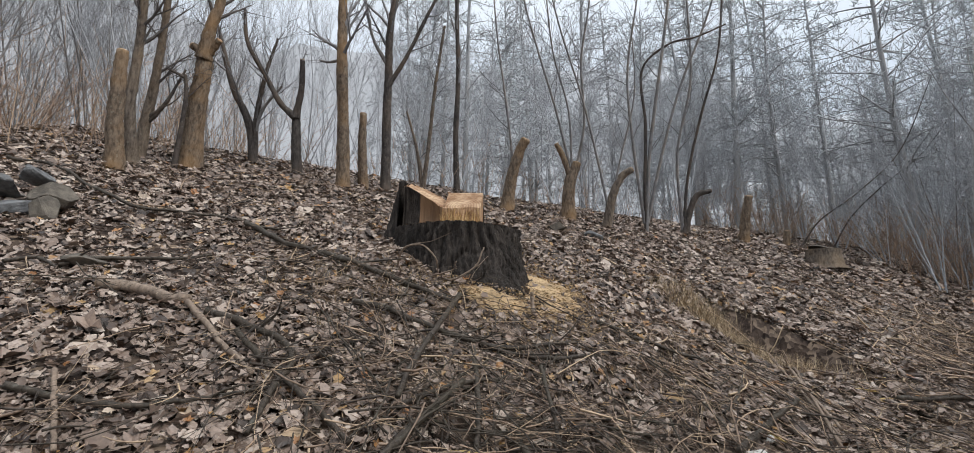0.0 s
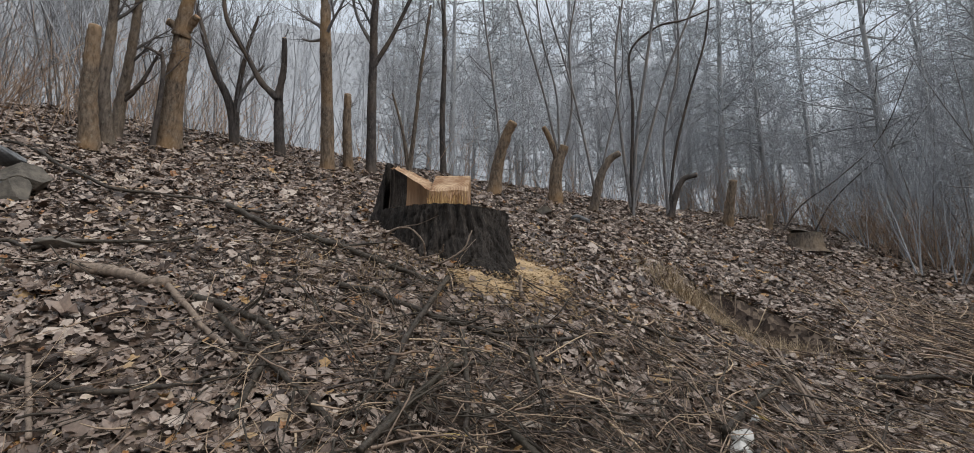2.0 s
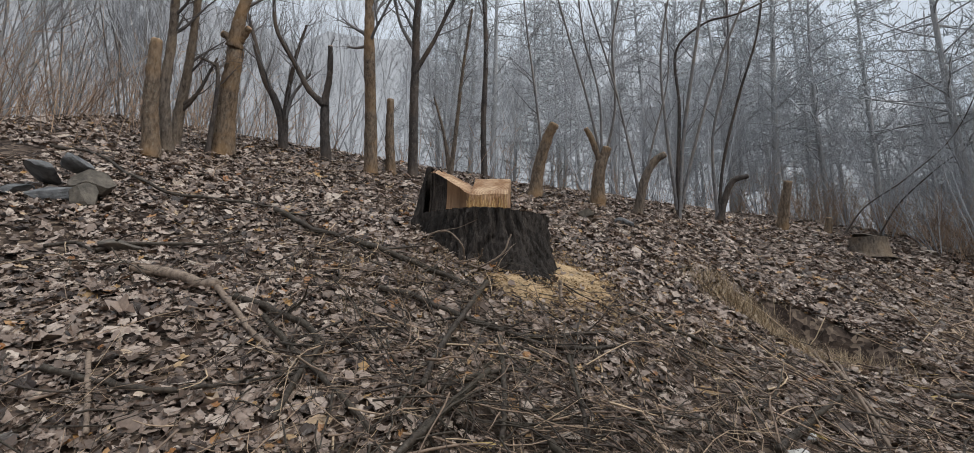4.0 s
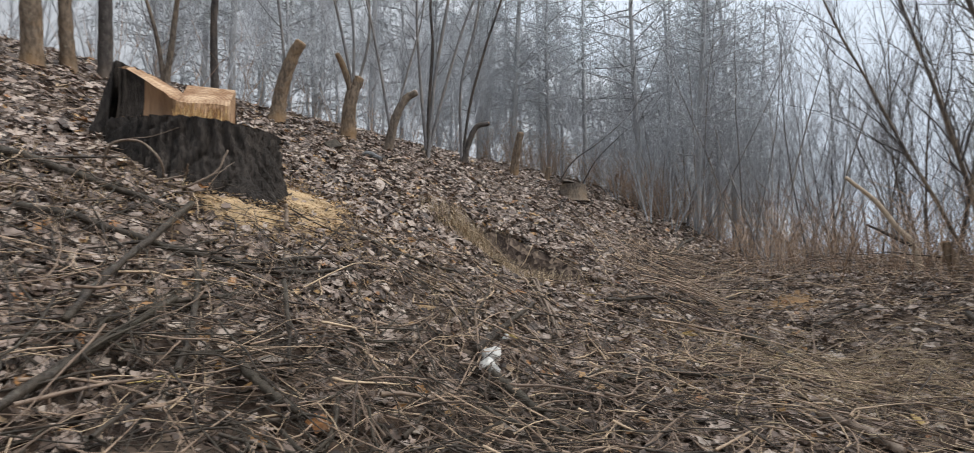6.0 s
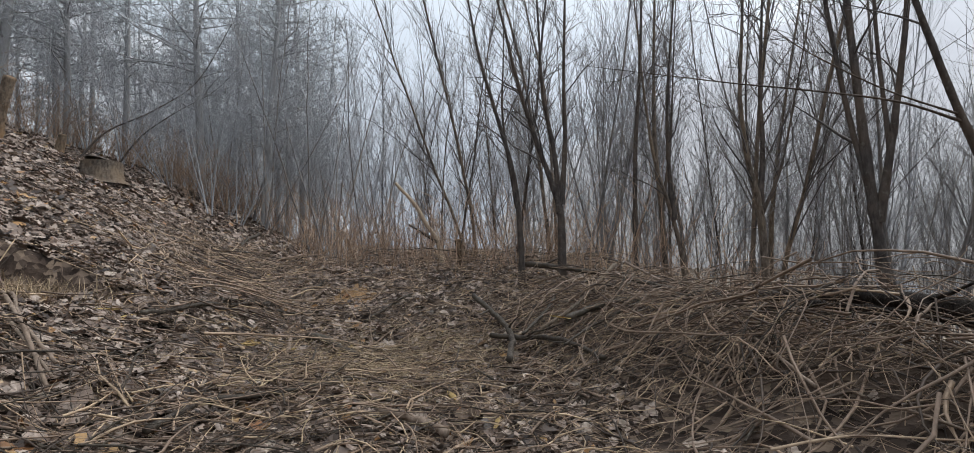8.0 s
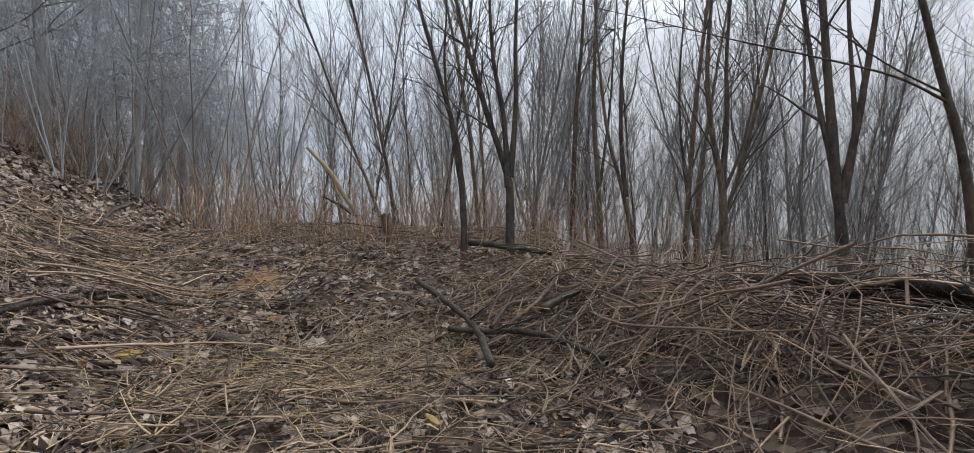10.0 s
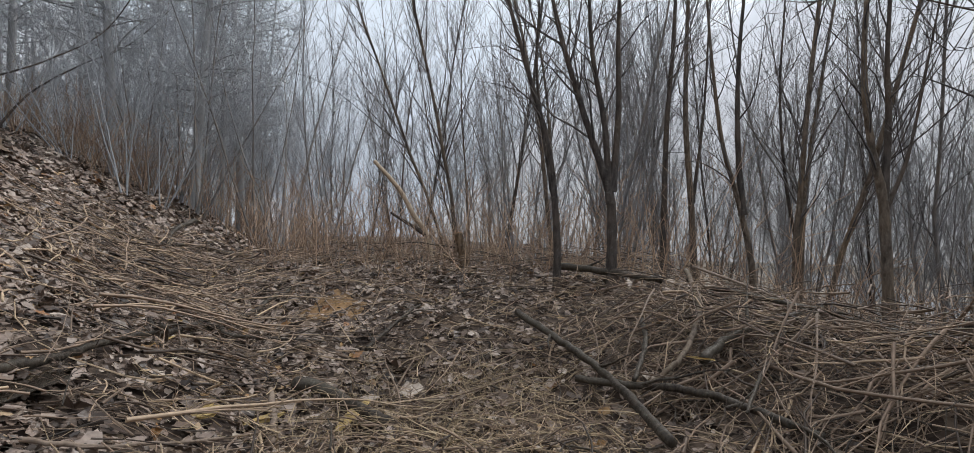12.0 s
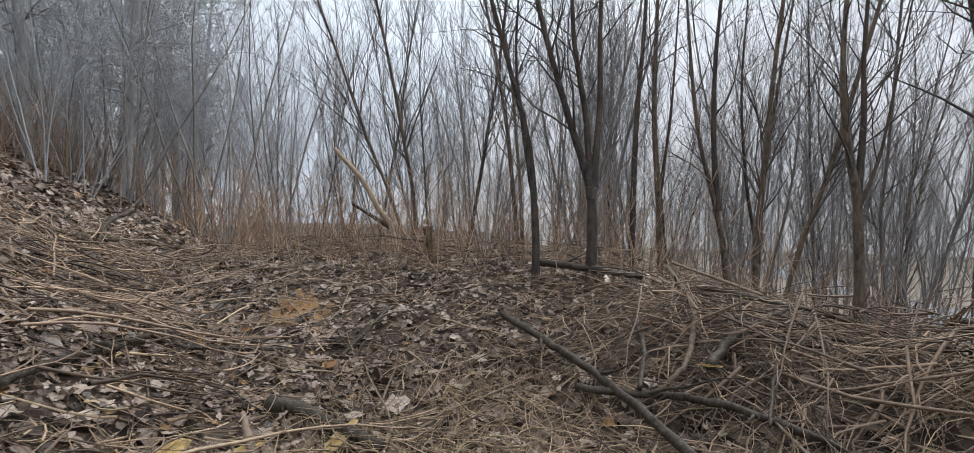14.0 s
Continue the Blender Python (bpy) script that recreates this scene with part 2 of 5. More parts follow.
def land(x, y):
    """Height of the soil: a track, a slope above it, a drop to the valley below."""
    x, y = np.asarray(x, float), np.asarray(y, float)
    s = y - 0.55 * np.clip(x, -9, 40)
    crest = 12.5 + 0.25 * np.clip(-x, 0, 10)
    hill = 1 - 0.85 * ease(x, 13, 22)
    z = 0.05 + 0.43 * hill * (soft_step(s - 1.07) - 0.92 * soft_step(s - crest, 1.0))
    z = z - 0.33 * (soft_step(-4.6 - s, 0.6) - soft_step(-14.0 - s, 2.0))
    z = z + 0.75 * ease(x, 5.5, 9.5) * (1 - ease(s, 0.5, 3.2)) * ease(s, -8.0, -4.0) * (1 - ease(x, 10.5, 16))
    # the swell of soil about the great stump's roots
    z = z + 0.09 * np.exp(-((x + 0.3) / 1.3) ** 2 - ((y - 4.9) / 1.0) ** 2)
    # the eroded scar in the slope
    u, v = (x - 3.7) * 0.80 - (y - 6.0) * 0.60, (x - 3.7) * 0.60 + (y - 6.0) * 0.80
    z = z - 0.50 * np.exp(-((u / 0.62) ** 2)) * ease(-v, -0.05, 0.05) * ease(v, -1.5, -0.1)
    return z


def roughness(x, y):
    a = 0.05 * np.sin(1.7 * x + 0.6 * y) * np.sin(1.3 * y - 0.4 * x) + 0.03 * np.sin(3.9 * x + 1.1) * np.sin(4.3 * y + 0.7)
    return a + 0.012 * np.sin(11 * x + 2 * y) * np.sin(9 * y - 3 * x)


def ground_at(x, y):
    return land(x, y) + roughness(np.asarray(x, float), np.asarray(y, float)) + 0.65 * pile_height(np.asarray(x, float), np.asarray(y, float))


# ---- mesh helpers ----
class Geo:
    """Gathers quads and turns them into one mesh."""

    def __init__(self):
        self.v, self.f, self.n = [], [], 0

    def add(self, v, f):
        self.v.append(np.asarray(v, float))
        self.f.append(np.asarray(f, int) + self.n)
        self.n += len(v)

    def tube(self, pts, radii, sides=5, flat_end=False, lumps=0.0, rng=None, flat_start=False):
        pts, radii = np.asarray(pts, float), np.asarray(radii, float)
        if flat_start:
            pts, radii = np.vstack([pts[:1] - (pts[1] - pts[0]) * 1e-3, pts]), np.insert(radii, 0, 1e-4)
        if flat_end:
            pts, radii = np.vstack([pts, pts[-1:] + (pts[-1] - pts[-2]) * 1e-3]), np.append(radii, 1e-4)
        n = len(pts)
        t = np.gradient(pts, axis=0)
        t /= np.linalg.norm(t, axis=1)[:, None] + 1e-9
        ref = np.array((0.31, 0.95, 0.05)) if abs(t[0][1]) < 0.8 else np.array((0.95, 0.1, 0.3))
        a = np.cross(t, ref)
        a /= np.linalg.norm(a, axis=1)[:, None] + 1e-9
        b = np.cross(t, a)
        w = np.arange(sides) * 2 * np.pi / sides
        r = np.repeat(radii[:, None], sides, 1)
        if lumps and rng is not None:
            r = r * (1 + lumps * (rng.random((n, sides)) - 0.5))
        v = pts[:, None] + r[..., None] * (a[:, None] * np.cos(w)[None, :, None] + b[:, None] * np.sin(w)[None, :, None])
        i, j = np.meshgrid(np.arange(n - 1), np.arange(sides), indexing="ij")
        k = (j + 1) % sides
        f = np.stack([i * sides + j, i * sides + k, (i + 1) * sides + k, (i + 1) * sides + j], -1).reshape(-1, 4)
        self.add(v.reshape(-1, 3), f)

    def mesh(self, name, smooth=True):
        v, f = np.concatenate(self.v), np.concatenate(self.f)
        me = bpy.data.meshes.new(name)
        me.vertices.add(len(v))
        me.vertices.foreach_set("co", v.ravel())
        me.loops.add(f.size)
        me.loops.foreach_set("vertex_index", f.ravel())
        me.polygons.add(len(f))
        me.polygons.foreach_set("loop_start", np.arange(0, f.size, f.shape[1]))
        me.polygons.foreach_set("use_smooth", np.full(len(f), smooth))
        me.update(calc_edges=True)
        return me


def part(name, geo, material, parent=None, label="", smooth=True):
    me = geo.mesh(name, smooth)
    me.materials.append(material)
    ob = new(name, me)
    if parent is not None:
        ob.parent = parent
    return tagged(ob, label)


def root(name, at, label, category, group="", kind=""):
    ob = new(name)
    ob.location = at
    return tagged(ob, label, category, group, kind)


def curve_points(ctrl, n):
    """A smooth line of n points through the control points."""
    c = np.asarray(ctrl, float)
    if len(c) == 2:
        return c[0] + np.linspace(0, 1, n)[:, None] * (c[1] - c[0])
    p = np.vstack([2 * c[0] - c[1], c, 2 * c[-1] - c[-2]])
    out = []
    for u in np.linspace(0, len(c) - 1 - 1e-6, n):
        i, f = int(u), u - int(u)
        p0, p1, p2, p3 = p[i:i + 4]
        out.append(0.5 * (2 * p1 + (p2 - p0) * f + (2 * p0 - 5 * p1 + 4 * p2 - p3) * f * f + (3 * p1 - p0 - 3 * p2 + p3) * f ** 3))
    return np.array(out)


def grown(rng, start, way, length, n=8, wander=0.10, up=0.06):
    """A wandering shoot."""
    p, d = np.array(start, float), np.array(way, float)
    d /= np.linalg.norm(d)
    out, step = [p.copy()], length / (n - 1)
    for _ in range(n - 1):
        d = d + rng.normal(0, wander, 3) + (0, 0, up)
        d /= np.linalg.norm(d)
        p = p + d * step
        out.append(p.copy())
    return np.array(out)


def shoots(geo, rng, pts, radii, count, reach, spread, start=0.25, depth=1, thin=0.45, n=6, up=0.07):
    """Side shoots along a stem, and theirs in turn."""
    m = len(pts)
    for _ in range(count):
        u = (start + (1 - start) * rng.random() ** 0.8) * (m - 1.01)
        i, f = int(u), u - int(u)
        p, r = pts[i] * (1 - f) + pts[i + 1] * f, (radii[i] * (1 - f) + radii[i + 1] * f) * thin
        d = pts[i + 1] - pts[i]
        d /= np.linalg.norm(d) + 1e-9
        side = np.cross(d, rng.normal(0, 1, 3))
        side /= np.linalg.norm(side) + 1e-9
        length = reach * (0.4 + 0.8 * rng.random()) * (1.1 - 0.5 * u / m)
        q = grown(rng, p, d + side * spread * (0.6 + 0.8 * rng.random()), length, n, 0.14, up)
        rr = np.linspace(max(r, 0.004), 0.0022, n)
        geo.tube(q, rr, 3 if r < 0.02 else 4)
        if depth > 0:
            shoots(geo, rng, q, rr, 3 + int(rng.integers(2)), reach * 0.45, spread, 0.2, depth - 1, 0.6, 3, up)


# ---- ground ----
def graded(near, far, step, grow):
    out, s = [0.0], step
    while out[-1] < far:
        out.append(out[-1] + s)
        if out[-1] > near:
            s *= grow
    return np.array(out)


def build_ground():
    up, down = graded(9, 700, 0.13, 1.10), graded(9, 700, 0.13, 1.10)
    gx = np.concatenate([-down[:0:-1], up]) + 2.5
    gy = np.concatenate([-down[:0:-1], up]) + 4.0
    x, y = np.meshgrid(gx, gy, indexing="ij")
    z = ground_at(x, y)
    nx, ny = len(gx), len(gy)
    i, j = np.meshgrid(np.arange(nx - 1), np.arange(ny - 1), indexing="ij")
    f = np.stack([i * ny + j, (i + 1) * ny + j, (i + 1) * ny + j + 1, i * ny + j + 1], -1).reshape(-1, 4)
    g = Geo()
    g.add(np.stack([x, y, z], -1).reshape(-1, 3), f)
    return tagged(part("ground", g, M_GROUND), "brown leaf-littered hillside soil with bare patches", "ground", kind="structure")


build_ground()


def in_stump(x, y):
    return ((x + 0.38) / 0.76) ** 2 + ((y - 5.46) / 0.62) ** 2 < 1


def in_scar(x, y):
    """The bare soil of the eroded scar."""
    u, v = (x - 3.7) * 0.80 - (y - 6.0) * 0.60, (x - 3.7) * 0.60 + (y - 6.0) * 0.80
    return (u / 0.85) ** 2 + ((v + 0.26) / 0.42) ** 2 < 1


def build_leaves():
    rng = np.random.default_rng(4)
    g = Geo()
    spots = []
    for n, x0, x1, y0, y1, size in ((9000, -3.5, 1.5, 0.8, 3.6, 0.028), (30000, -6.5, 4.0, 0.6, 6.0, 0.036), (24000, 2.0, 10.5, 0.4, 8.0, 0.035), (54000, -9, 9, 5.2, 14, 0.040), (6000, 1.5, 10.5, -2.6, 0.6, 0.036), (5000, 8, 16, 1, 13, 0.05), (9000, 7, 16, 6, 18, 0.06)):
        x, y = rng.uniform(x0, x1, n), rng.uniform(y0, y1, n)
        patch = np.sin(x * 2.3 + 1.7 * np.sin(y * 1.4)) * np.sin(y * 2.9 + x) + rng.normal(0, 0.55, n)
        ok = (patch > (-0.9 if size < 0.038 else -1.4)) & ~in_stump(x, y) & ~in_scar(x, y)
        dusty = (((x - 0.68) / 0.5) ** 2 + ((y - 5.25) / 0.9) ** 2 < 1) | (((x - 0.15) / 0.45) ** 2 + ((y - 4.5) / 0.26) ** 2 < 1)
        ok &= ~(dusty & (rng.random(n) < 0.86))
        ok &= ~((x > -0.8) & (y < 2.6 + 0.25 * x) & (y < 3.4) & (rng.random(n) < 0.45))
        ok &= ~((np.abs(x - 1.1) < 1.2) & (np.abs(y - 2.0) < 0.75) & (rng.random(n) < 0.6))
        ok &= ~((pile_height(x, y) > 0.15) & (rng.random(n) < 0.85))
        spots.append(np.stack([x, y, np.full(n, size)], -1)[ok])
    s = np.concatenate(spots)
    n = len(s)
    z = ground_at(s[:, 0], s[:, 1])
    e = 0.05
    nx = -(ground_at(s[:, 0] + e, s[:, 1]) - z) / e
    ny = -(ground_at(s[:, 0], s[:, 1] + e) - z) / e
    nrm = np.stack([nx, ny, np.ones(n)], -1) + rng.normal(0, 0.40, (n, 3)) * (1, 1, 0.2)
    nrm /= np.linalg.norm(nrm, axis=1)[:, None]
    a = np.cross(nrm, rng.normal(0, 1, (n, 3)))
    a /= np.linalg.norm(a, axis=1)[:, None]
    b = np.cross(nrm, a)
    size = s[:, 2] * rng.lognormal(0, 0.35, n)
    wide = size * rng.uniform(0.55, 0.95, n)
    curl = size * rng.normal(0.12, 0.28, n)
    c = np.stack([s[:, 0], s[:, 1], z + 0.014 + rng.random(n) ** 1.6 * 0.06], -1)
    # a lobed leaf: stalk end, midrib, then lobes and the bays between them round the edge
    shape = ((-1.05, 0.0, 0.2), (-0.1, 0.0, 0.0), (-0.6, 0.60, 0.7), (-0.15, 0.62, 0.4), (0.2, 0.95, 1.3), (0.48, 0.58, 0.4), (1.05, 0.12, 0.9), (0.52, -0.58, 0.4), (0.15, -0.95, 1.2), (-0.2, -0.60, 0.4), (-0.65, -0.55, 0.8))
    k = len(shape)
    jag = rng.normal(1, 0.14, (n, k))
    v = np.stack([c + a * (size * p * jag[:, i])[:, None] + b * (wide * q * jag[:, i])[:, None] + nrm * (curl * w)[:, None] for i, (p, q, w) in enumerate(shape)], 1)
    ring = [0, 2, 3, 4, 5, 6, 7, 8, 9, 10]
    tri = np.array([(1, ring[(i + 1) % 10], ring[i]) for i in range(10)])
    g.add(v.reshape(-1, 3), (np.arange(n)[:, None, None] * k + tri[None]).reshape(-1, 3))
    tagged(part("leaf_litter", g, M_LEAF, smooth=False), "carpet of curled brown and grey dead leaves on the soil", "dead leaves", kind="stuff")


build_leaves()


def scatter_sticks(geo, rng, count, where, length, radius, heading, turn, lift, sides=4, owner=None):
    """Curved dead sticks strewn over an area; where() gives a place, lift() the height there."""
    for _ in range(count):
        if owner is not None:
            geo = Geo()
        x, y = where()
        L = length[0] + (length[1] - length[0]) * rng.random() ** 1.7
        n = 5 + int(L * 2.5)
        a = heading(x, y) + rng.normal(0, turn)
        bend = rng.normal(0, 0.8 / n)
        da = a + np.cumsum(np.full(n, bend) + rng.normal(0, 0.26, n) * (rng.random(n) < 0.6))
        px = x + np.cumsum(np.cos(da)) * L / n
        py = y + np.cumsum(np.sin(da)) * L / n
        k = np.linspace(0, 1, n)
        lo, hi = lift(x, y)
        h0 = lo + (hi - lo) * rng.random()
        # a stick that reaches past a heap sinks with the heap's side
        sink = np.clip(np.array([lift(a_, b_)[1] for a_, b_ in zip(px, py)]) / max(hi, 1e-6), 0, 1)
        z = ground_at(px, py) + h0 * sink + rng.normal(0, 0.07) * (k - 0.5) * L + 0.05 * L * rng.normal(0, 1) * np.sin(k * 3.1)
        z = np.maximum(z, ground_at(px, py) + 0.008)
        r = radius[0] + (radius[1] - radius[0]) * rng.random() ** 2.2
        rr = r * (1 - 0.75 * k)
        pts = np.stack([px, py, z], -1)
        geo.tube(pts, rr, sides)
        for _ in range(int(rng.integers(0, 3))):
            i = int(rng.integers(1, n - 2))
            d = pts[i + 1] - pts[i]
            d = d / np.linalg.norm(d)
            q = grown(rng, pts[i], d + rng.normal(0, 0.45, 3) * (1, 1, 0.5), L * rng.uniform(0.15, 0.4), 5, 0.15, 0.0)
            q[:, 2] = np.maximum(q[:, 2], ground_at(q[:, 0], q[:, 1]) + 0.006)
            geo.tube(q, np.linspace(rr[i] * 0.6, 0.0015, 5), 3)
        if owner is not None:
            part("rod", geo, M_RODS if rng.random() < {"brush_heap": 0.8, "strewn_brushwood": 0.8}.get(owner.name, 0.25) else M_BRANCH, owner)


def build_sticks():
    rng = np.random.default_rng(11)
    g = Geo()
    near = lambda: (rng.normal(0.0, 1.6), rng.uniform(0.9, 4.6))
    scatter_sticks(g, rng, 780, near, (0.25, 1.6), (0.002, 0.009), lambda x, y: -0.9, 0.9, lambda x, y: (0.02, 0.2), 5)
    tagged(part("dark_stick_litter", g, M_BRANCH), "tangle of dark wet sticks over the leaves", "dead twigs", kind="stuff")
    g = Geo()
    scatter_sticks(g, rng, 900, near, (0.25, 1.3), (0.002, 0.006), lambda x, y: -0.9, 0.9, lambda x, y: (0.02, 0.2))
    foot = lambda: (rng.uniform(2.0, 8.5), rng.uniform(-2.2, 0.6))
    scatter_sticks(g, rng, 700, foot, (0.15, 1.4), (0.002, 0.010), lambda x, y: 0.1, 1.3, lambda x, y: (0.02, 0.15))
    lane = lambda: (rng.uniform(1.4, 8.5), rng.uniform(-0.4, 5.0))
    scatter_sticks(g, rng, 1700, lane, (0.15, 1.0), (0.003, 0.010), lambda x, y: 0.1, 2.4, lambda x, y: (0.02, 0.17))
    thick = lambda: (rng.uniform(-1.2, 5.2), rng.uniform(0.5, 3.3))
    scatter_sticks(g, rng, 950, thick, (0.25, 1.2), (0.003, 0.010), lambda x, y: 0.6 if rng.random() < 0.6 else -0.8, 0.6, lambda x, y: (0.03, 0.18))
    bank = lambda: (rng.uniform(-7, 9), rng.uniform(4, 11))
    scatter_sticks(g, rng, 700, bank, (0.3, 1.8), (0.003, 0.012), lambda x, y: -0.5, 0.9, lambda x, y: (0.02, 0.07))
    heap = lambda: (lambda d, a: (6.3 + d * 0.9, 6.2 + d * 0.7 + a))(rng.normal(0, 1.2), rng.normal(0, 0.8))
    scatter_sticks(g, rng, 700, heap, (0.5, 2.0), (0.003, 0.012), lambda x, y: 0.35, 0.6, lambda x, y: (0.02, 0.35))
    edge = lambda: (rng.uniform(7.5, 11.5), rng.uniform(-0.5, 6.5))
    scatter_sticks(g, rng, 900, edge, (0.3, 1.7), (0.003, 0.010), lambda x, y: 0.4, 1.2, lambda x, y: (0.02, 0.4))
    tagged(part("stick_litter", g, M_TWIG), "tangle of dead twigs and thin sticks over the leaves", "dead twigs", kind="stuff")
    top = root("strewn_brushwood", (0, 0, 0), "layer of cut grey-brown branches strewn over the track", "branches")
    track = lambda: (rng.uniform(0.6, 6.4), rng.uniform(-0.6, 3.4))
    scatter_sticks(None, rng, 300, track, (0.5, 1.7), (0.004, 0.012), lambda x, y: 0.5 if rng.random() < 0.6 else -0.9, 0.5, lambda x, y: (0.03, 0.16), 6, top)
    top = root("branch_tangle", (0, 0, 0), "tangle of dark cut branches lying over the leaves", "branches")
    mess = lambda: (rng.uniform(-2.4, 2.4), rng.uniform(1.0, 2.9))
    scatter_sticks(None, rng, 90, mess, (0.4, 1.5), (0.004, 0.011), lambda x, y: 0.7 if rng.random() < 0.5 else -0.6, 0.5, lambda x, y: (0.06, 0.2), 6, top)
    hollow = lambda: (rng.normal(1.1, 0.75), rng.uniform(1.3, 2.8))
    scatter_sticks(None, rng, 90, hollow, (0.4, 1.3), (0.005, 0.015), lambda x, y: -0.9 if rng.random() < 0.6 else 0.5, 0.6, lambda x, y: (0.04, 0.17), 6, top)
    g = Geo()
    straw = lambda: (rng.normal(5.0, 1.0), rng.normal(2.4, 0.7))
    scatter_sticks(g, rng, 900, straw, (0.15, 0.6), (0.002, 0.006), lambda x, y: 1.2, 1.1, lambda x, y: (0.02, 0.22), 3)
    tagged(part("straw_heap", g, M_GRASS), "flattened heap of straw-coloured stalks on the track", "dead stalks", kind="stuff")
    g = Geo()
    along = math.atan2(*(PILE_B - PILE_A)[::-1])

    def on_pile():
        p = PILE_A + (PILE_B - PILE_A) * rng.uniform(-0.12, 1.12) + rng.normal(0, 0.5, 2)
        return p[0], p[1]
    top = root("brush_heap", (0, 0, 0), "long heap of cut brushwood beside the track", "brushwood")
    way = lambda x, y: along + (math.pi if rng.random() < 0.5 else 0)
    scatter_sticks(g, rng, 1300, on_pile, (0.3, 1.5), (0.004, 0.014), way, 2.0, lambda x, y: (0.0, 0.06 + 0.60 * float(pile_height(x, y))))
    tagged(part("tangle", g, M_RODS, top), kind="stuff")
    g = Geo()
    scatter_sticks(g, rng, 650, on_pile, (0.25, 1.1), (0.002, 0.007), way, 2.0, lambda x, y: (0.04, 0.10 + 0.75 * float(pile_height(x, y))))
    tagged(part("twig_layer", g, M_TWIG, top, "thin paler twigs over the heap"), kind="stuff")
    scatter_sticks(None, rng, 280, on_pile, (0.5, 2.2), (0.004, 0.013), way, 1.3, lambda x, y: (0.06, 0.12 + 0.70 * float(pile_height(x, y))), 6, top)


build_sticks()


# ---- trees ----
tree_rng = np.random.default_rng(21)


def bare_tree(name, label, base, stems, bark, group=""):
    """A tree at base: stems given by a few offsets, with radii, side shoots, and sawn or snapped ends."""
    top = root(name, base, label, "tree", group)
    twigs = Geo()
    for k, (ctrl, r0, r1, count, reach, cut) in enumerate(stems):
        ctrl = [np.array(c) + (0, tree_rng.normal(0, 0.05) if i > 1 and base[0] < 6 else 0, 0) for i, c in enumerate(ctrl)]
        if k == 0:
            ctrl[0][2] = min(ctrl[0][2], float(ground_at(base[0] + ctrl[0][0], base[1] + ctrl[0][1])) - base[2] - 0.05)
        if base[0] > 6 and base[1] < 3:
            ctrl.append(ctrl[-1] + 1.3 * (ctrl[-1] - ctrl[-2]))
            r1 = 0.4 * r1
        pts = curve_points(ctrl, 6 * len(ctrl) + 4)
        rr = np.linspace(r0, r1, len(pts))
        if k == 0:
            flare = np.linalg.norm(pts - pts[0], axis=1)
            rr = rr * (1 + 0.28 * np.exp(-flare / 0.2))
        else:
            rr = rr * (1 + 0.3 * np.exp(-np.arange(len(pts)) / 2.0))
        g = Geo()
        g.tube(pts, rr * (1 + tree_rng.normal(0, 0.03, len(pts))), 12 if r0 > 0.08 else 8, cut, 0.16, tree_rng)
        # thin limbs beyond y = 8 take the bark with haze painted in
        ob = part("trunk" if k == 0 else "limb", g, (M_WOODBARK if base[1] > 8 else M_STEM) if k and r0 < 0.05 else bark, top)
        if cut and r1 > 0.04:
            c = Geo()
            d = pts[-1] - pts[-2]
            d /= np.linalg.norm(d)
            c.tube([pts[-1] - d * 0.01, pts[-1] + d * 0.012], [rr[-1] * 0.9, rr[-1] * 0.88], 10, True)
            part("cut_face", c, M_CUT, ob, "pale splintered wood")
        if count:
            shoots(twigs, tree_rng, pts, rr, count, reach, 0.75, 0.25 if k else 0.38, 1)
    if twigs.n:
        # so do the twigs beyond y = 8: their haze is in the colour
        tagged(part("crown", twigs, M_WOODTWIG if base[1] > 8 else M_FINE, top), kind="stuff")
    return top


bare_tree('snapped_tree', 'tall snapped-off tree trunk with bare ochre wood', (-5.91, 6.23, 3.62), [
    ([(0.00, 0.00, 0.00), (-0.01, -0.13, 0.71), (0.04, -0.26, 1.38), (0.06, -0.36, 1.88)], 0.131, 0.085, 0, 0, True),
], M_OCHRE)
bare_tree('tree', 'slender bare tree with grey-brown bark', (-6.05, 6.71, 3.83), [
    ([(0.00, 0.00, 0.00), (-0.04, -0.20, 1.02), (0.03, -0.37, 1.93), (0.17, -0.53, 2.74), (0.27, -0.79, 4.06), (0.35, -1.13, 5.78)], 0.092, 0.042, 16, 1.6, False),
], M_BARK)
bare_tree('tree', 'pale crooked tree with a sawn limb', (-6.31, 7.12, 4.09), [
    ([(0.00, 0.00, 0.00), (0.11, -0.11, 0.64), (0.25, -0.23, 1.28), (0.44, -0.39, 2.14), (0.64, -0.59, 3.22), (0.86, -0.88, 4.72)], 0.098, 0.036, 14, 1.5, False),
    ([(0.14, -0.13, 0.75), (0.44, -0.15, 0.96), (0.80, -0.26, 1.61)], 0.045, 0.018, 6, 0.9, False),
    ([(0.11, -0.11, 0.64), (0.31, -0.13, 0.80), (0.39, -0.15, 0.94)], 0.036, 0.027, 0, 0, True),
], M_BARK)
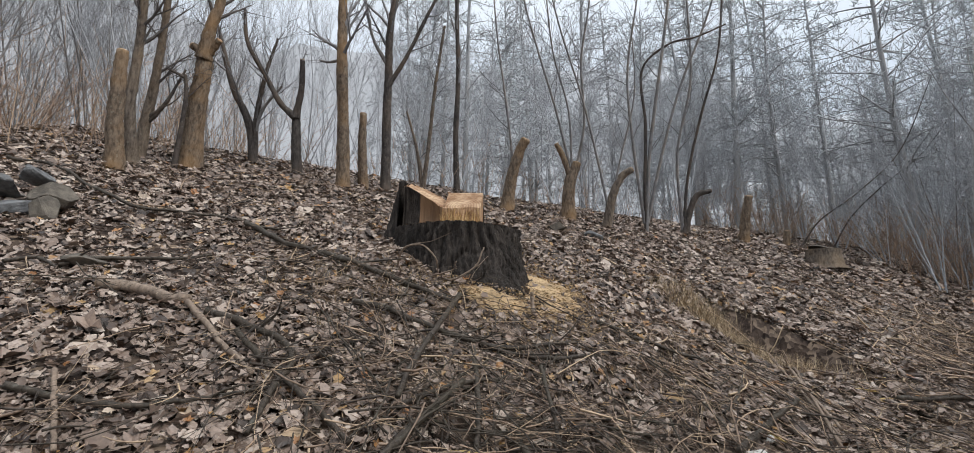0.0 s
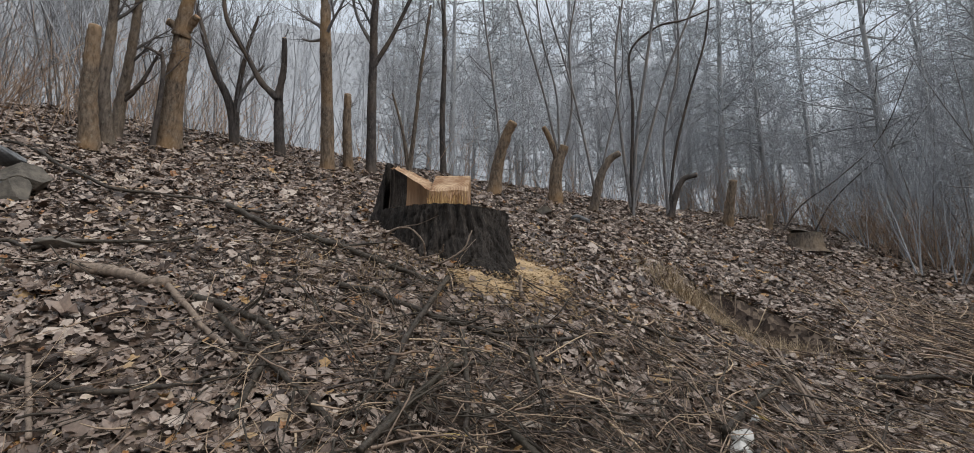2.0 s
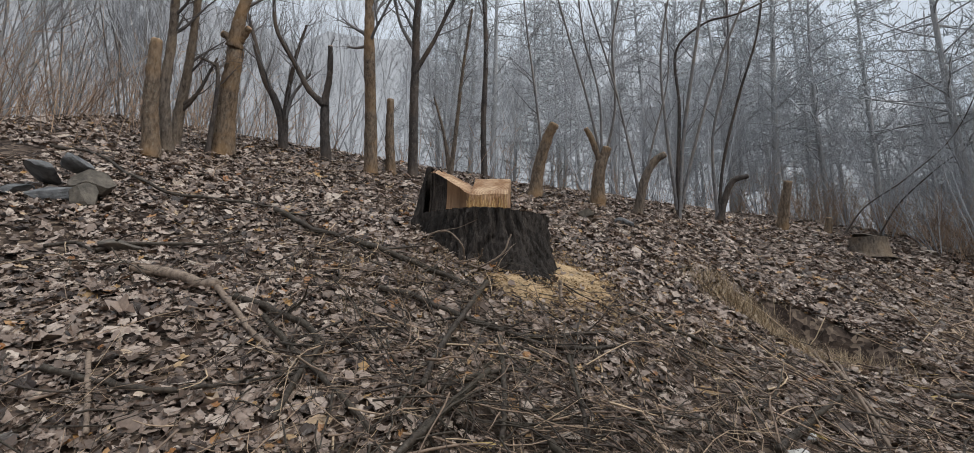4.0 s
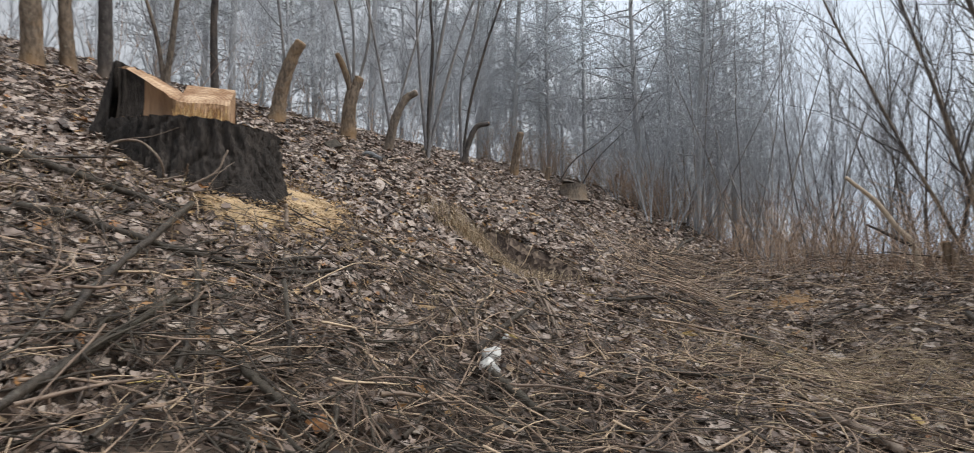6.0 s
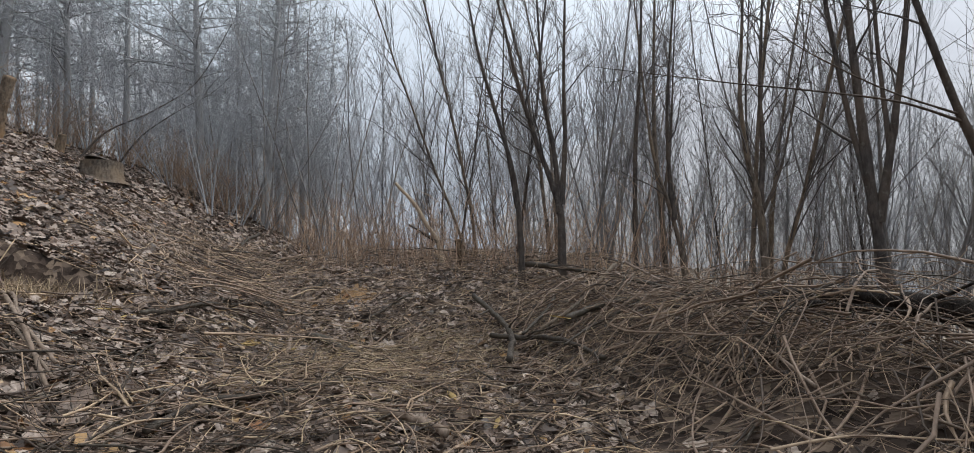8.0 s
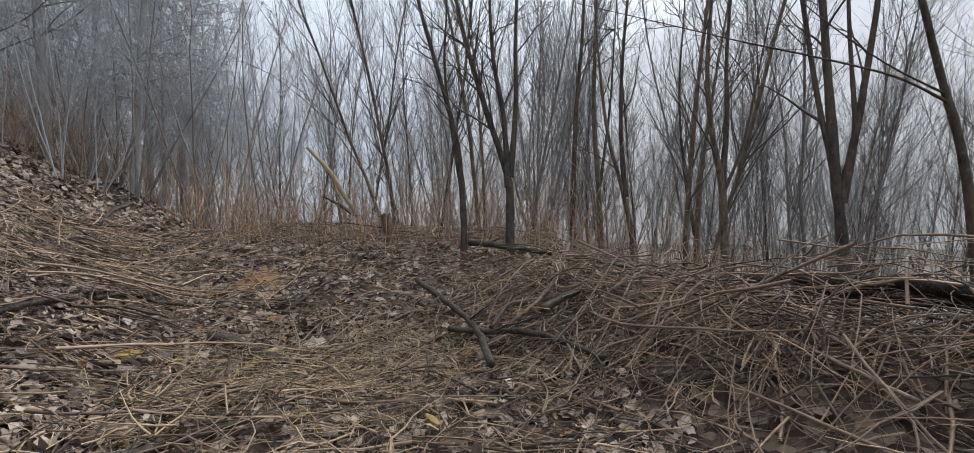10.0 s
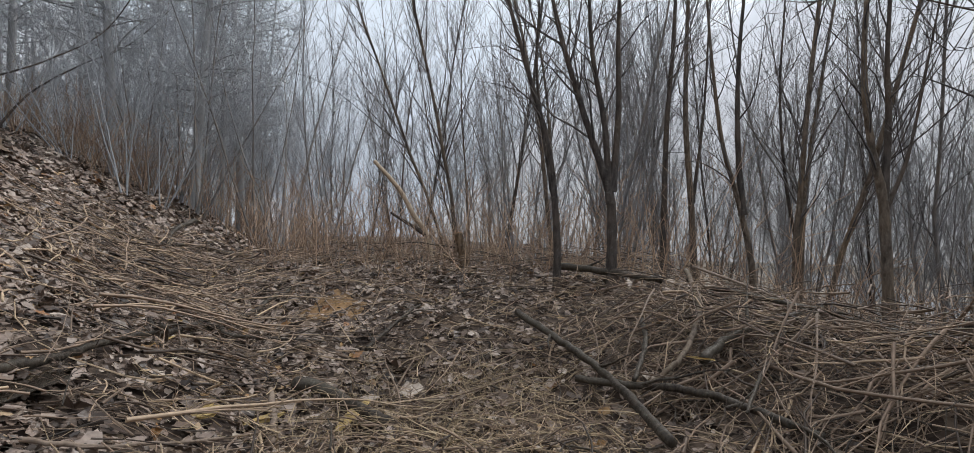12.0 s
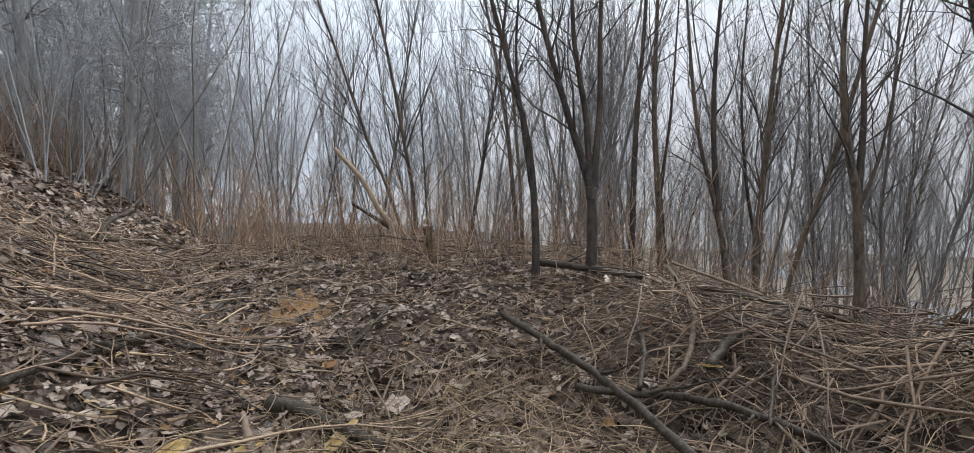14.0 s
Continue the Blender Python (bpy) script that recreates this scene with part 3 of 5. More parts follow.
bare_tree('tree', 'thick forked tree with pruned stubs and brown bark', (-5.60, 7.49, 4.00), [
    ([(0.00, 0.00, 0.00), (0.07, -0.16, 0.86), (0.21, -0.30, 1.63), (0.24, -0.39, 2.08)], 0.184, 0.135, 2, 0.8, False),
    ([(0.24, -0.38, 2.02), (0.39, -0.49, 2.63), (0.53, -0.59, 3.19), (0.76, -0.89, 4.75), (0.85, -1.22, 6.41)], 0.116, 0.048, 14, 1.5, False),
    ([(0.23, -0.37, 1.97), (0.15, -0.42, 2.19), (0.05, -0.44, 2.25)], 0.077, 0.068, 0, 0, True),
    ([(0.26, -0.38, 2.02), (0.45, -0.41, 2.25), (0.55, -0.42, 2.35)], 0.077, 0.058, 0, 0, True),
], M_OCHRE)
bare_tree('tree', 'thin dark crooked sapling', (-5.70, 7.19, 3.93), [
    ([(0.00, 0.00, 0.00), (0.13, -0.12, 0.70), (0.22, -0.24, 1.34), (0.21, -0.31, 1.66)], 0.046, 0.028, 3, 0.7, False),
    ([(0.21, -0.30, 1.61), (0.08, -0.32, 1.68), (-0.08, -0.34, 1.75)], 0.028, 0.018, 2, 0.4, False),
], M_STEM)
bare_tree('tree', 'dark many-stemmed bare shrub', (-5.30, 9.02, 4.61), [
    ([(0.00, 0.00, 0.00), (-0.11, -0.17, 0.89), (-0.44, -0.35, 1.67), (-0.77, -0.58, 2.71), (-0.97, -0.75, 3.50)], 0.096, 0.036, 14, 1.3, False),
    ([(0.00, 0.00, 0.00), (0.05, -0.19, 1.02), (0.29, -0.36, 1.94), (0.49, -0.50, 2.73)], 0.072, 0.024, 10, 1.2, False),
    ([(-0.04, -0.07, 0.37), (0.16, -0.21, 1.15), (0.62, -0.29, 1.68)], 0.048, 0.024, 7, 1.0, False),
], M_STEM)
bare_tree('tree', 'grey tree forked into a crooked limb and a stub', (-4.18, 8.74, 4.23), [
    ([(0.00, 0.00, 0.00), (-0.03, -0.13, 0.67), (-0.04, -0.25, 1.26)], 0.107, 0.084, 0, 0, False),
    ([(-0.04, -0.24, 1.24), (-0.36, -0.32, 1.55), (-0.68, -0.46, 2.11), (-1.00, -0.60, 2.73), (-1.12, -0.76, 3.49)], 0.072, 0.03, 8, 1.0, False),
    ([(-0.04, -0.24, 1.24), (0.09, -0.36, 1.87), (0.12, -0.46, 2.40)], 0.072, 0.048, 1, 0.5, True),
], M_STEM)
bare_tree('tree', 'straight tree with orange-stained lower bark', (-3.14, 8.56, 3.93), [
    ([(0.00, 0.00, 0.00), (0.01, -0.25, 1.30), (0.03, -0.49, 2.52), (0.00, -0.74, 3.74), (-0.03, -1.11, 5.57), (-0.06, -1.52, 7.64)], 0.131, 0.06, 26, 1.5, False),
    ([(0.03, -0.51, 2.58), (-0.26, -0.51, 2.52), (-0.48, -0.53, 2.57)], 0.036, 0.018, 3, 0.5, False),
], M_OCHRE)
bare_tree('snapped_tree', 'short snapped trunk with splintered orange wood', (-2.85, 8.96, 4.05), [
    ([(0.00, 0.00, 0.00), (-0.03, -0.16, 0.84), (-0.01, -0.31, 1.57)], 0.1, 0.075, 1, 0.5, True),
], M_OCHRE)
bare_tree('tree', 'dark spreading bare tree', (-2.48, 9.28, 4.10), [
    ([(0.00, 0.00, 0.00), (0.03, -0.27, 1.42), (0.07, -0.48, 2.46), (0.14, -0.68, 3.51), (0.41, -0.93, 4.82), (0.55, -1.29, 6.65)], 0.104, 0.052, 20, 1.5, False),
    ([(0.06, -0.43, 2.20), (0.47, -0.53, 2.86), (0.94, -0.69, 3.78), (1.34, -0.82, 4.57)], 0.052, 0.026, 10, 1.2, False),
    ([(0.09, -0.50, 2.60), (-0.26, -0.66, 3.24), (-0.39, -0.82, 4.03)], 0.046, 0.02, 8, 1.0, False),
], M_STEM)
bare_tree('tree', 'thin straight bare tree', (-1.29, 12.00, 4.80), [
    ([(0.00, 0.00, 0.00), (-0.03, -0.28, 1.51), (0.04, -0.60, 3.16), (0.01, -1.00, 5.13), (0.10, -1.52, 7.76)], 0.084, 0.042, 18, 1.2, False),
], M_STEM)
bare_tree('tree', 'reddish sapling still holding dead leaves', (-1.95, 10.67, 4.49), [
    ([(0.00, 0.00, 0.00), (0.15, -0.21, 1.16), (0.30, -0.47, 2.49), (0.53, -0.75, 3.97)], 0.06, 0.03, 16, 0.9, False),
    ([(0.00, 0.00, 0.00), (-0.15, -0.20, 1.01), (-0.38, -0.39, 1.89)], 0.052, 0.022, 10, 0.7, False),
], M_BARK)
bare_tree('pollarded_tree', 'leaning pollarded trunk with peeled brown bark', (0.10, 10.10, 3.83), [
    ([(0.00, 0.00, 0.00), (0.10, -0.13, 0.71), (0.30, -0.24, 1.34), (0.44, -0.28, 1.60)], 0.145, 0.100, 0, 0, True),
    ([(0.14, -0.14, 0.78), (0.10, -0.29, 1.54), (-0.04, -0.52, 2.64), (-0.20, -0.78, 3.88), (-0.34, -1.12, 5.53)], 0.031, 0.017, 14, 1.3, False),
], M_OCHRE)
bare_tree('pollarded_tree', 'pollarded tree base with whippy regrown shoots', (1.53, 10.56, 3.73), [
    ([(0.00, 0.00, 0.00), (0.02, -0.15, 0.78), (0.20, -0.24, 1.33)], 0.165, 0.110, 0, 0, True),
    ([(0.08, -0.17, 0.93), (-0.14, -0.30, 1.49), (-0.28, -0.36, 1.75)], 0.075, 0.055, 0, 0, True),
    ([(0.11, -0.17, 0.93), (0.37, -0.41, 2.21), (0.30, -0.70, 3.63), (0.49, -0.97, 5.05), (0.60, -1.39, 7.18)], 0.031, 0.015, 16, 1.3, False),
    ([(0.08, -0.20, 1.07), (-0.28, -0.51, 2.49), (-0.71, -0.82, 3.90), (-1.07, -1.12, 5.32), (-1.35, -1.54, 7.30)], 0.031, 0.015, 16, 1.3, False),
    ([(0.08, -0.20, 1.07), (0.01, -0.49, 2.49), (-0.35, -0.79, 3.90), (-0.56, -1.15, 5.61)], 0.028, 0.015, 14, 1.3, False),
], M_OCHRE)
bare_tree('pollarded_tree', 'bent pollarded stub with regrown shoots', (2.37, 10.49, 3.44), [
    ([(0.00, 0.00, 0.00), (0.14, -0.13, 0.76), (0.36, -0.22, 1.25), (0.61, -0.24, 1.43)], 0.108, 0.075, 0, 0, True),
    ([(0.07, -0.08, 0.48), (-0.21, -0.35, 1.73), (-0.56, -0.65, 3.12), (-1.06, -0.99, 4.66), (-1.48, -1.35, 6.33)], 0.03, 0.015, 16, 1.3, False),
    ([(0.04, -0.05, 0.34), (0.36, -0.31, 1.74), (0.65, -0.58, 3.14), (0.58, -0.89, 4.67)], 0.027, 0.012, 12, 1.2, False),
], M_BARK)
bare_tree('coppiced_tree', 'coppiced tree of many upright grey stems', (3.46, 11.20, 3.49), [
    ([(0.00, 0.00, 0.00), (-0.03, -0.23, 1.17), (0.00, -0.52, 2.65), (-0.07, -0.79, 3.98), (0.53, -0.87, 4.54), (1.21, -0.86, 4.73), (1.90, -0.87, 5.00)], 0.047, 0.017, 6, 0.8, False),
    ([(0.00, 0.00, 0.00), (0.08, -0.37, 1.91), (0.31, -0.74, 3.83), (0.54, -1.08, 5.61), (0.69, -1.48, 7.68)], 0.047, 0.026, 18, 1.4, False),
    ([(0.03, -0.05, 0.29), (0.38, -0.35, 1.91), (0.83, -0.65, 3.54), (1.51, -0.96, 5.32), (1.97, -1.28, 7.10)], 0.039, 0.021, 16, 1.4, False),
    ([(-0.03, -0.05, 0.29), (-0.30, -0.42, 2.05), (-0.44, -0.78, 3.83), (-0.22, -1.13, 5.60)], 0.039, 0.021, 14, 1.4, False),
], M_STEM)
bare_tree('coppiced_tree', 'coppiced tree with a sawn side stub', (4.54, 11.81, 3.57), [
    ([(0.00, 0.00, 0.00), (0.13, -0.29, 1.56), (0.48, -0.58, 3.11), (0.88, -0.87, 4.66), (1.04, -1.29, 6.82)], 0.04, 0.022, 18, 1.4, False),
    ([(0.00, 0.00, 0.00), (0.29, -0.16, 0.95), (0.67, -0.17, 1.14)], 0.088, 0.058, 0, 0, True),
    ([(0.00, 0.00, 0.00), (-0.15, -0.41, 2.02), (0.17, -0.76, 3.88), (0.09, -1.16, 5.89)], 0.04, 0.022, 14, 1.4, False),
], M_STEM)
bare_tree('cut_stub', 'knee-high cut sapling stub with pale bark', (6.60, 13.11, 3.63), [
    ([(0.00, 0.00, 0.00), (0.05, -0.13, 0.69), (0.14, -0.23, 1.27)], 0.137, 0.107, 0, 0, True),
], M_OCHRE)
bare_tree('cut_stub', 'short cut sapling stub', (8.30, 14.23, 3.63), [
    ([(0.00, 0.00, 0.00), (0.04, -0.09, 0.53)], 0.095, 0.079, 0, 0, True),
], M_OCHRE)
bare_tree('leaning_tree', "leaning bare sapling on the slope's edge", (9.28, 15.17, 3.84), [
    ([(0.00, 0.00, 0.00), (0.59, -0.12, 0.83), (1.77, -0.22, 1.70), (3.14, -0.40, 3.06), (4.12, -0.80, 5.38)], 0.027, 0.012, 14, 1.3, False),
], M_STEM)
bare_tree('leaning_tree', "leaning bare sapling on the slope's edge", (10.90, 16.28, 3.92), [
    ([(0.00, 0.00, 0.00), (0.63, -0.16, 1.08), (1.67, -0.30, 2.11), (3.13, -0.46, 3.35), (4.59, -0.78, 5.42)], 0.028, 0.012, 14, 1.3, False),
], M_STEM)
bare_tree('tree', "slim leaning bare tree at the wood's edge", (8.34, 2.32, 0.83), [
    ([(0.01, -0.00, -0.15), (-0.00, 0.00, 0.52), (-0.05, 0.08, 1.50), (-0.14, 0.30, 2.40), (-0.23, 0.56, 3.38), (-0.31, 0.71, 4.28)], 0.053, 0.023, 22, 1.3, False),
    ([(-0.01, -0.00, 0.75), (-0.06, 0.12, 1.50), (-0.12, 0.23, 2.48), (-0.13, 0.20, 3.38)], 0.030, 0.014, 14, 1.2, False),
], M_STEM)
bare_tree('coppiced_tree', 'coppiced tree of three stout dark stems', (8.32, 1.68, 0.87), [
    ([(0.02, -0.00, -0.24), (-0.00, -0.01, 0.71), (-0.02, 0.04, 1.07), (-0.13, 0.31, 1.93), (-0.22, 0.56, 2.81), (-0.30, 0.74, 3.67)], 0.066, 0.033, 20, 1.4, False),
    ([(-0.02, 0.01, 0.85), (-0.05, 0.07, 1.79), (-0.12, 0.21, 2.66), (-0.15, 0.25, 3.68)], 0.044, 0.022, 16, 1.3, False),
    ([(-0.01, -0.02, 1.00), (-0.00, -0.09, 1.94), (-0.02, -0.09, 2.81), (-0.03, -0.13, 3.98)], 0.044, 0.022, 16, 1.3, False),
], M_STEM)
bare_tree('tree', 'straight bare grey tree', (10.97, 0.84, 0.33), [
    ([(0.01, -0.00, -0.06), (-0.01, -0.01, 1.36), (-0.03, -0.06, 2.88), (-0.02, -0.17, 4.30), (-0.03, -0.25, 5.93)], 0.06, 0.03, 20, 1.3, False),
], M_STEM)
bare_tree('tree', 'straight bare tree with ochre bark', (11.36, 0.27, -0.05), [
    ([(0.01, -0.00, 0.30), (-0.04, 0.08, 1.86), (-0.10, 0.17, 3.32), (-0.12, 0.15, 4.77), (-0.14, 0.09, 6.43)], 0.067, 0.03, 20, 1.3, False),
    ([(-0.04, 0.06, 1.97), (-0.01, -0.13, 3.53), (-0.01, -0.22, 4.98)], 0.03, 0.015, 10, 1.2, False),
], M_BARK)
bare_tree('coppiced_tree', 'forked bare tree with mottled lower bark', (9.05, -0.02, 0.04), [
    ([(0.02, -0.04, 0.29), (-0.01, 0.02, 1.04), (-0.06, 0.16, 1.72), (-0.15, 0.36, 2.46), (-0.20, 0.48, 3.43), (-0.25, 0.56, 4.49)], 0.044, 0.017, 18, 1.3, False),
    ([(-0.05, 0.11, 1.57), (-0.08, 0.17, 2.46), (-0.10, 0.16, 3.44), (-0.10, 0.06, 4.64)], 0.040, 0.022, 18, 1.3, False),
], M_BARK)
bare_tree('tree', 'leaning bare tree with ochre bark', (12.38, -1.62, -1.27), [
    ([(0.01, -0.00, 1.16), (0.00, -0.05, 2.47), (0.02, -0.17, 3.78), (0.05, -0.39, 5.31), (0.11, -0.69, 7.06)], 0.057, 0.028, 22, 1.3, False),
    ([(-0.00, -0.02, 2.25), (-0.10, 0.22, 3.56), (-0.17, 0.33, 5.19), (-0.18, 0.24, 6.83)], 0.035, 0.018, 16, 1.2, False),
], M_BARK)
bare_tree('tree', 'stout forked tree with mossy mottled bark', (7.98, -0.96, 0.10), [
    ([(0.02, -0.02, 0.02), (0.00, 0.00, 0.72), (-0.04, 0.05, 1.59), (-0.07, 0.16, 2.17), (-0.12, 0.23, 2.93), (-0.12, 0.18, 3.86)], 0.058, 0.026, 14, 1.3, False),
    ([(-0.03, 0.04, 1.59), (-0.03, -0.01, 2.36), (-0.05, 0.00, 3.05), (-0.06, -0.05, 3.98)], 0.035, 0.022, 14, 1.3, False),
    ([(-0.02, 0.02, 1.51), (0.03, -0.17, 1.95), (0.06, -0.28, 2.36), (0.09, -0.44, 3.17)], 0.022, 0.013, 12, 1.2, False),
], M_BARK)
bare_tree('coppiced_tree', 'stout dark tree forked low into steep stems', (7.45, -2.02, 0.10), [
    ([(0.00, 0.00, -0.10), (0.01, 0.03, 0.70), (0.04, 0.10, 1.65), (0.07, 0.18, 2.90), (0.10, 0.26, 4.45), (0.12, 0.30, 6.20)], 0.072, 0.025, 20, 1.4, False),
    ([(0.04, 0.09, 1.55), (0.12, 0.26, 2.60), (0.20, 0.46, 4.40), (0.24, 0.56, 5.80)], 0.034, 0.015, 14, 1.3, False),
    ([(0.03, 0.05, 1.35), (-0.03, -0.09, 2.30), (-0.09, -0.24, 3.60), (-0.12, -0.34, 5.20)], 0.044, 0.018, 16, 1.3, False),
    ([(-0.02, -0.06, 2.10), (0.00, 0.00, 3.30), (0.01, 0.02, 5.00)], 0.026, 0.012, 12, 1.2, False),
], M_STEM)
bare_tree('broken_sapling', 'broken sapling with pale stripped wood', (10.34, 4.78, 0.69), [
    ([(0.03, -0.08, 0.23), (-0.01, 0.02, 0.68), (-0.08, 0.24, 1.04), (-0.17, 0.47, 1.47), (-0.31, 0.87, 1.95)], 0.054, 0.033, 0, 0, True),
    ([(-0.01, 0.02, 0.68), (-0.10, 0.32, 0.87), (-0.20, 0.61, 1.06)], 0.043, 0.021, 0, 0, True),
], M_STRIPPED)
bare_tree('cut_stub', 'sawn sapling stub with pale cut top', (9.62, 3.88, 0.64), [
    ([(0.01, -0.02, 0.02), (-0.01, 0.03, 0.41), (-0.04, 0.10, 0.75)], 0.068, 0.068, 1, 0.4, True),
], M_OCHRE)
bare_tree('leaning_tree', 'leaning tree with a long thin side limb', (6.52, -2.36, -0.39), [
    ([(0.14, -0.35, 0.99), (0.04, -0.13, 1.96), (-0.08, 0.15, 2.87), (-0.19, 0.40, 3.67), (-0.28, 0.60, 4.42)], 0.042, 0.03, 4, 1.5, False),
    ([(-0.05, 0.08, 2.65), (-0.25, 0.59, 2.83), (-0.52, 1.29, 2.94), (-0.75, 1.88, 3.01), (-0.97, 2.44, 3.09)], 0.012, 0.005, 8, 0.5, False),
    ([(-0.06, 0.10, 2.71), (-0.29, 0.69, 2.94), (-0.52, 1.28, 3.27), (-0.64, 1.57, 3.49)], 0.009, 0.004, 6, 0.5, False),
], M_STEM)


# ---- the woods: a few kinds of tree, set out many times ----
def coppice(seed, stems, height, r0, lean, count, bark, fine=None):
    rng = np.random.default_rng(seed)
    if r0 < 0.031:
        top = root("bare_sapling", (0, 0, 0), "clump of thin bare sapling stems in the wood", "sapling", "saplings of the wood")
    else:
        top = root("bare_tree", (0, 0, 0), "bare deciduous tree of upright grey stems in the wood", "tree", "trees of the wood")
    tw = Geo()
    for k in range(stems):
        a = rng.uniform(0, 6.28)
        way = np.array((math.cos(a) * lean, math.sin(a) * lean, 1.0))
        L = height * rng.uniform(0.75, 1.1)
        pts = grown(rng, (math.cos(a) * 0.07 * (stems > 1), math.sin(a) * 0.07 * (stems > 1), -0.1), way, L, 12, 0.05, 0.03)
        rr = np.linspace(r0, r0 * 0.2, 12) * rng.uniform(0.7, 1.0)
        rr[0] *= 1.35
        g = Geo()
        g.tube(pts, rr, 7, False, 0.12, rng)
        part("stem", g, bark, top)
        shoots(tw, rng, pts, rr, count, height * 0.24, 0.42, 0.18, 1, 0.45, 5, 0.06)
    tagged(part("crown", tw, fine or M_FINE, top), kind="stuff")
    return top


def pine(seed, height, r0):
    rng = np.random.default_rng(seed)
    top = root("pine_tree", (0, 0, 0), "tall pine with a bare lower trunk, paled by painted haze", "tree", "pines on the ridge")
    pts = grown(rng, (0, 0, -0.2), (rng.normal(0, 0.03), rng.normal(0, 0.03), 1), height, 12, 0.015, 0.02)
    g = Geo()
    g.tube(pts, np.linspace(r0, r0 * 0.15, 12), 8, False, 0.1, rng)
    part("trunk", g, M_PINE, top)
    limbs, need = Geo(), Geo()
    vs = []
    for k in range(64):
        f = 0.20 + 0.78 * rng.random()
        i = f * 10.9
        p = pts[int(i)] * (1 - i % 1) + pts[int(i) + 1] * (i % 1)
        a = rng.uniform(0, 6.28)
        L = (0.8 + 2.9 * (1.05 - f)) * rng.uniform(0.7, 1.2) * (0.5 if f < 0.30 else 1)
        q = grown(rng, p, (math.cos(a), math.sin(a), 0.25), L, 6, 0.12, -0.01)
        limbs.tube(q, np.linspace(0.03, 0.006, 6), 4)
        m = int(13 * L / 2) + 1
        if f > 0.27:
            c = q[rng.integers(1, 6, m)] + rng.normal(0, 0.22, (m, 3))
            for _ in range(5):
                d = rng.normal(0, 1, (m, 3)) + (0, 0, 0.5)
                d = d / np.linalg.norm(d, axis=1)[:, None] * rng.uniform(0.16, 0.38, (m, 1))
                w = np.cross(d, rng.normal(0, 1, (m, 3)))
                w = w / np.linalg.norm(w, axis=1)[:, None] * 0.014
                vs.append(np.stack([c - w, c + w, c + d + w * 0.3, c + d - w * 0.3], 1))
    v = np.concatenate(vs)
    need.add(v.reshape(-1, 3), np.arange(len(v) * 4).reshape(-1, 4))
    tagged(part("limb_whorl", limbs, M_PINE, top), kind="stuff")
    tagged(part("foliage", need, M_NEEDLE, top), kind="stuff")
    return top


def set_out(kinds, places, rng, tilt=3.0, scale=(0.85, 1.2)):
    """The first of each kind stands at a place too; the rest are copies."""
    used = set()
    for n, (x, y) in enumerate(places):
        k = n % len(kinds)
        s = rng.uniform(*scale)
        m = pose(x, y, float(ground_at(x, y)), rng.normal(0, tilt), rng.normal(0, tilt), rng.uniform(0, 360)) @ Matrix.Diagonal((s, s, s, 1))
        ob = kinds[k]
        if k in used:
            ob = copy_thing(ob, m)
        used.add(k)
        ob.matrix_basis = m


wood_rng = np.random.default_rng(5)


def spread_places(rng, count, inside, gap, x0, x1, y0, y1):
    out = []
    for _ in range(count * 60):
        x, y = rng.uniform(x0, x1), rng.uniform(y0, y1)
        if inside(x, y) and all((x - a) ** 2 + (y - b) ** 2 > gap * gap for a, b in out):
            out.append((x, y))
            if len(out) == count:
                break
    return out


def up_slope(x, y):
    return y - 0.55 * min(max(x, -9), 40)


stems_kinds = [coppice(31, 3, 9.0, 0.042, 0.16, 34, M_WOODBARK, M_WOODTWIG), coppice(32, 4, 8.0, 0.033, 0.22, 28, M_WOODBARK, M_WOODTWIG), coppice(33, 2, 10.0, 0.051, 0.10, 46, M_BARK),
               coppice(34, 1, 10.5, 0.058, 0.06, 66, M_STEM), coppice(35, 5, 7.0, 0.020, 0.25, 22, M_WOODBARK, M_WOODTWIG), coppice(38, 6, 8.0, 0.018, 0.16, 18, M_WOODBARK, M_WOODTWIG)]
# the wood beyond the track and down to the valley
wood = spread_places(wood_rng, 110, lambda x, y: up_slope(x, y) < 2.0 and x - y > 7.5 and (x > 11 or y < -4.5), 1.2, 5, 28, -16, 14)
set_out(stems_kinds, wood, wood_rng)
# far trees wear the bark and twigs with haze painted in
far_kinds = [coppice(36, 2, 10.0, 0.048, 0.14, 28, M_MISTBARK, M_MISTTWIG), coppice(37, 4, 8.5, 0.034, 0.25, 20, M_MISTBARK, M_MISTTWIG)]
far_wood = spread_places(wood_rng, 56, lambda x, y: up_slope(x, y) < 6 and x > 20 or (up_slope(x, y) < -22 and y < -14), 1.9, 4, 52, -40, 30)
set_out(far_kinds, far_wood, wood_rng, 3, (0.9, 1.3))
# thin saplings crowding the wood's edge
edge_wood = spread_places(wood_rng, 14, lambda x, y: up_slope(x, y) < 1.5 and x - 0.5 * y > 9.0, 0.6, 9.8, 15, -3.5, 6.5)
set_out([coppice(56, 4, 5.5, 0.013, 0.28, 10, M_WOODBARK, M_WOODTWIG), coppice(57, 3, 6.5, 0.016, 0.20, 12, M_WOODBARK, M_WOODTWIG)], edge_wood, wood_rng, 6)
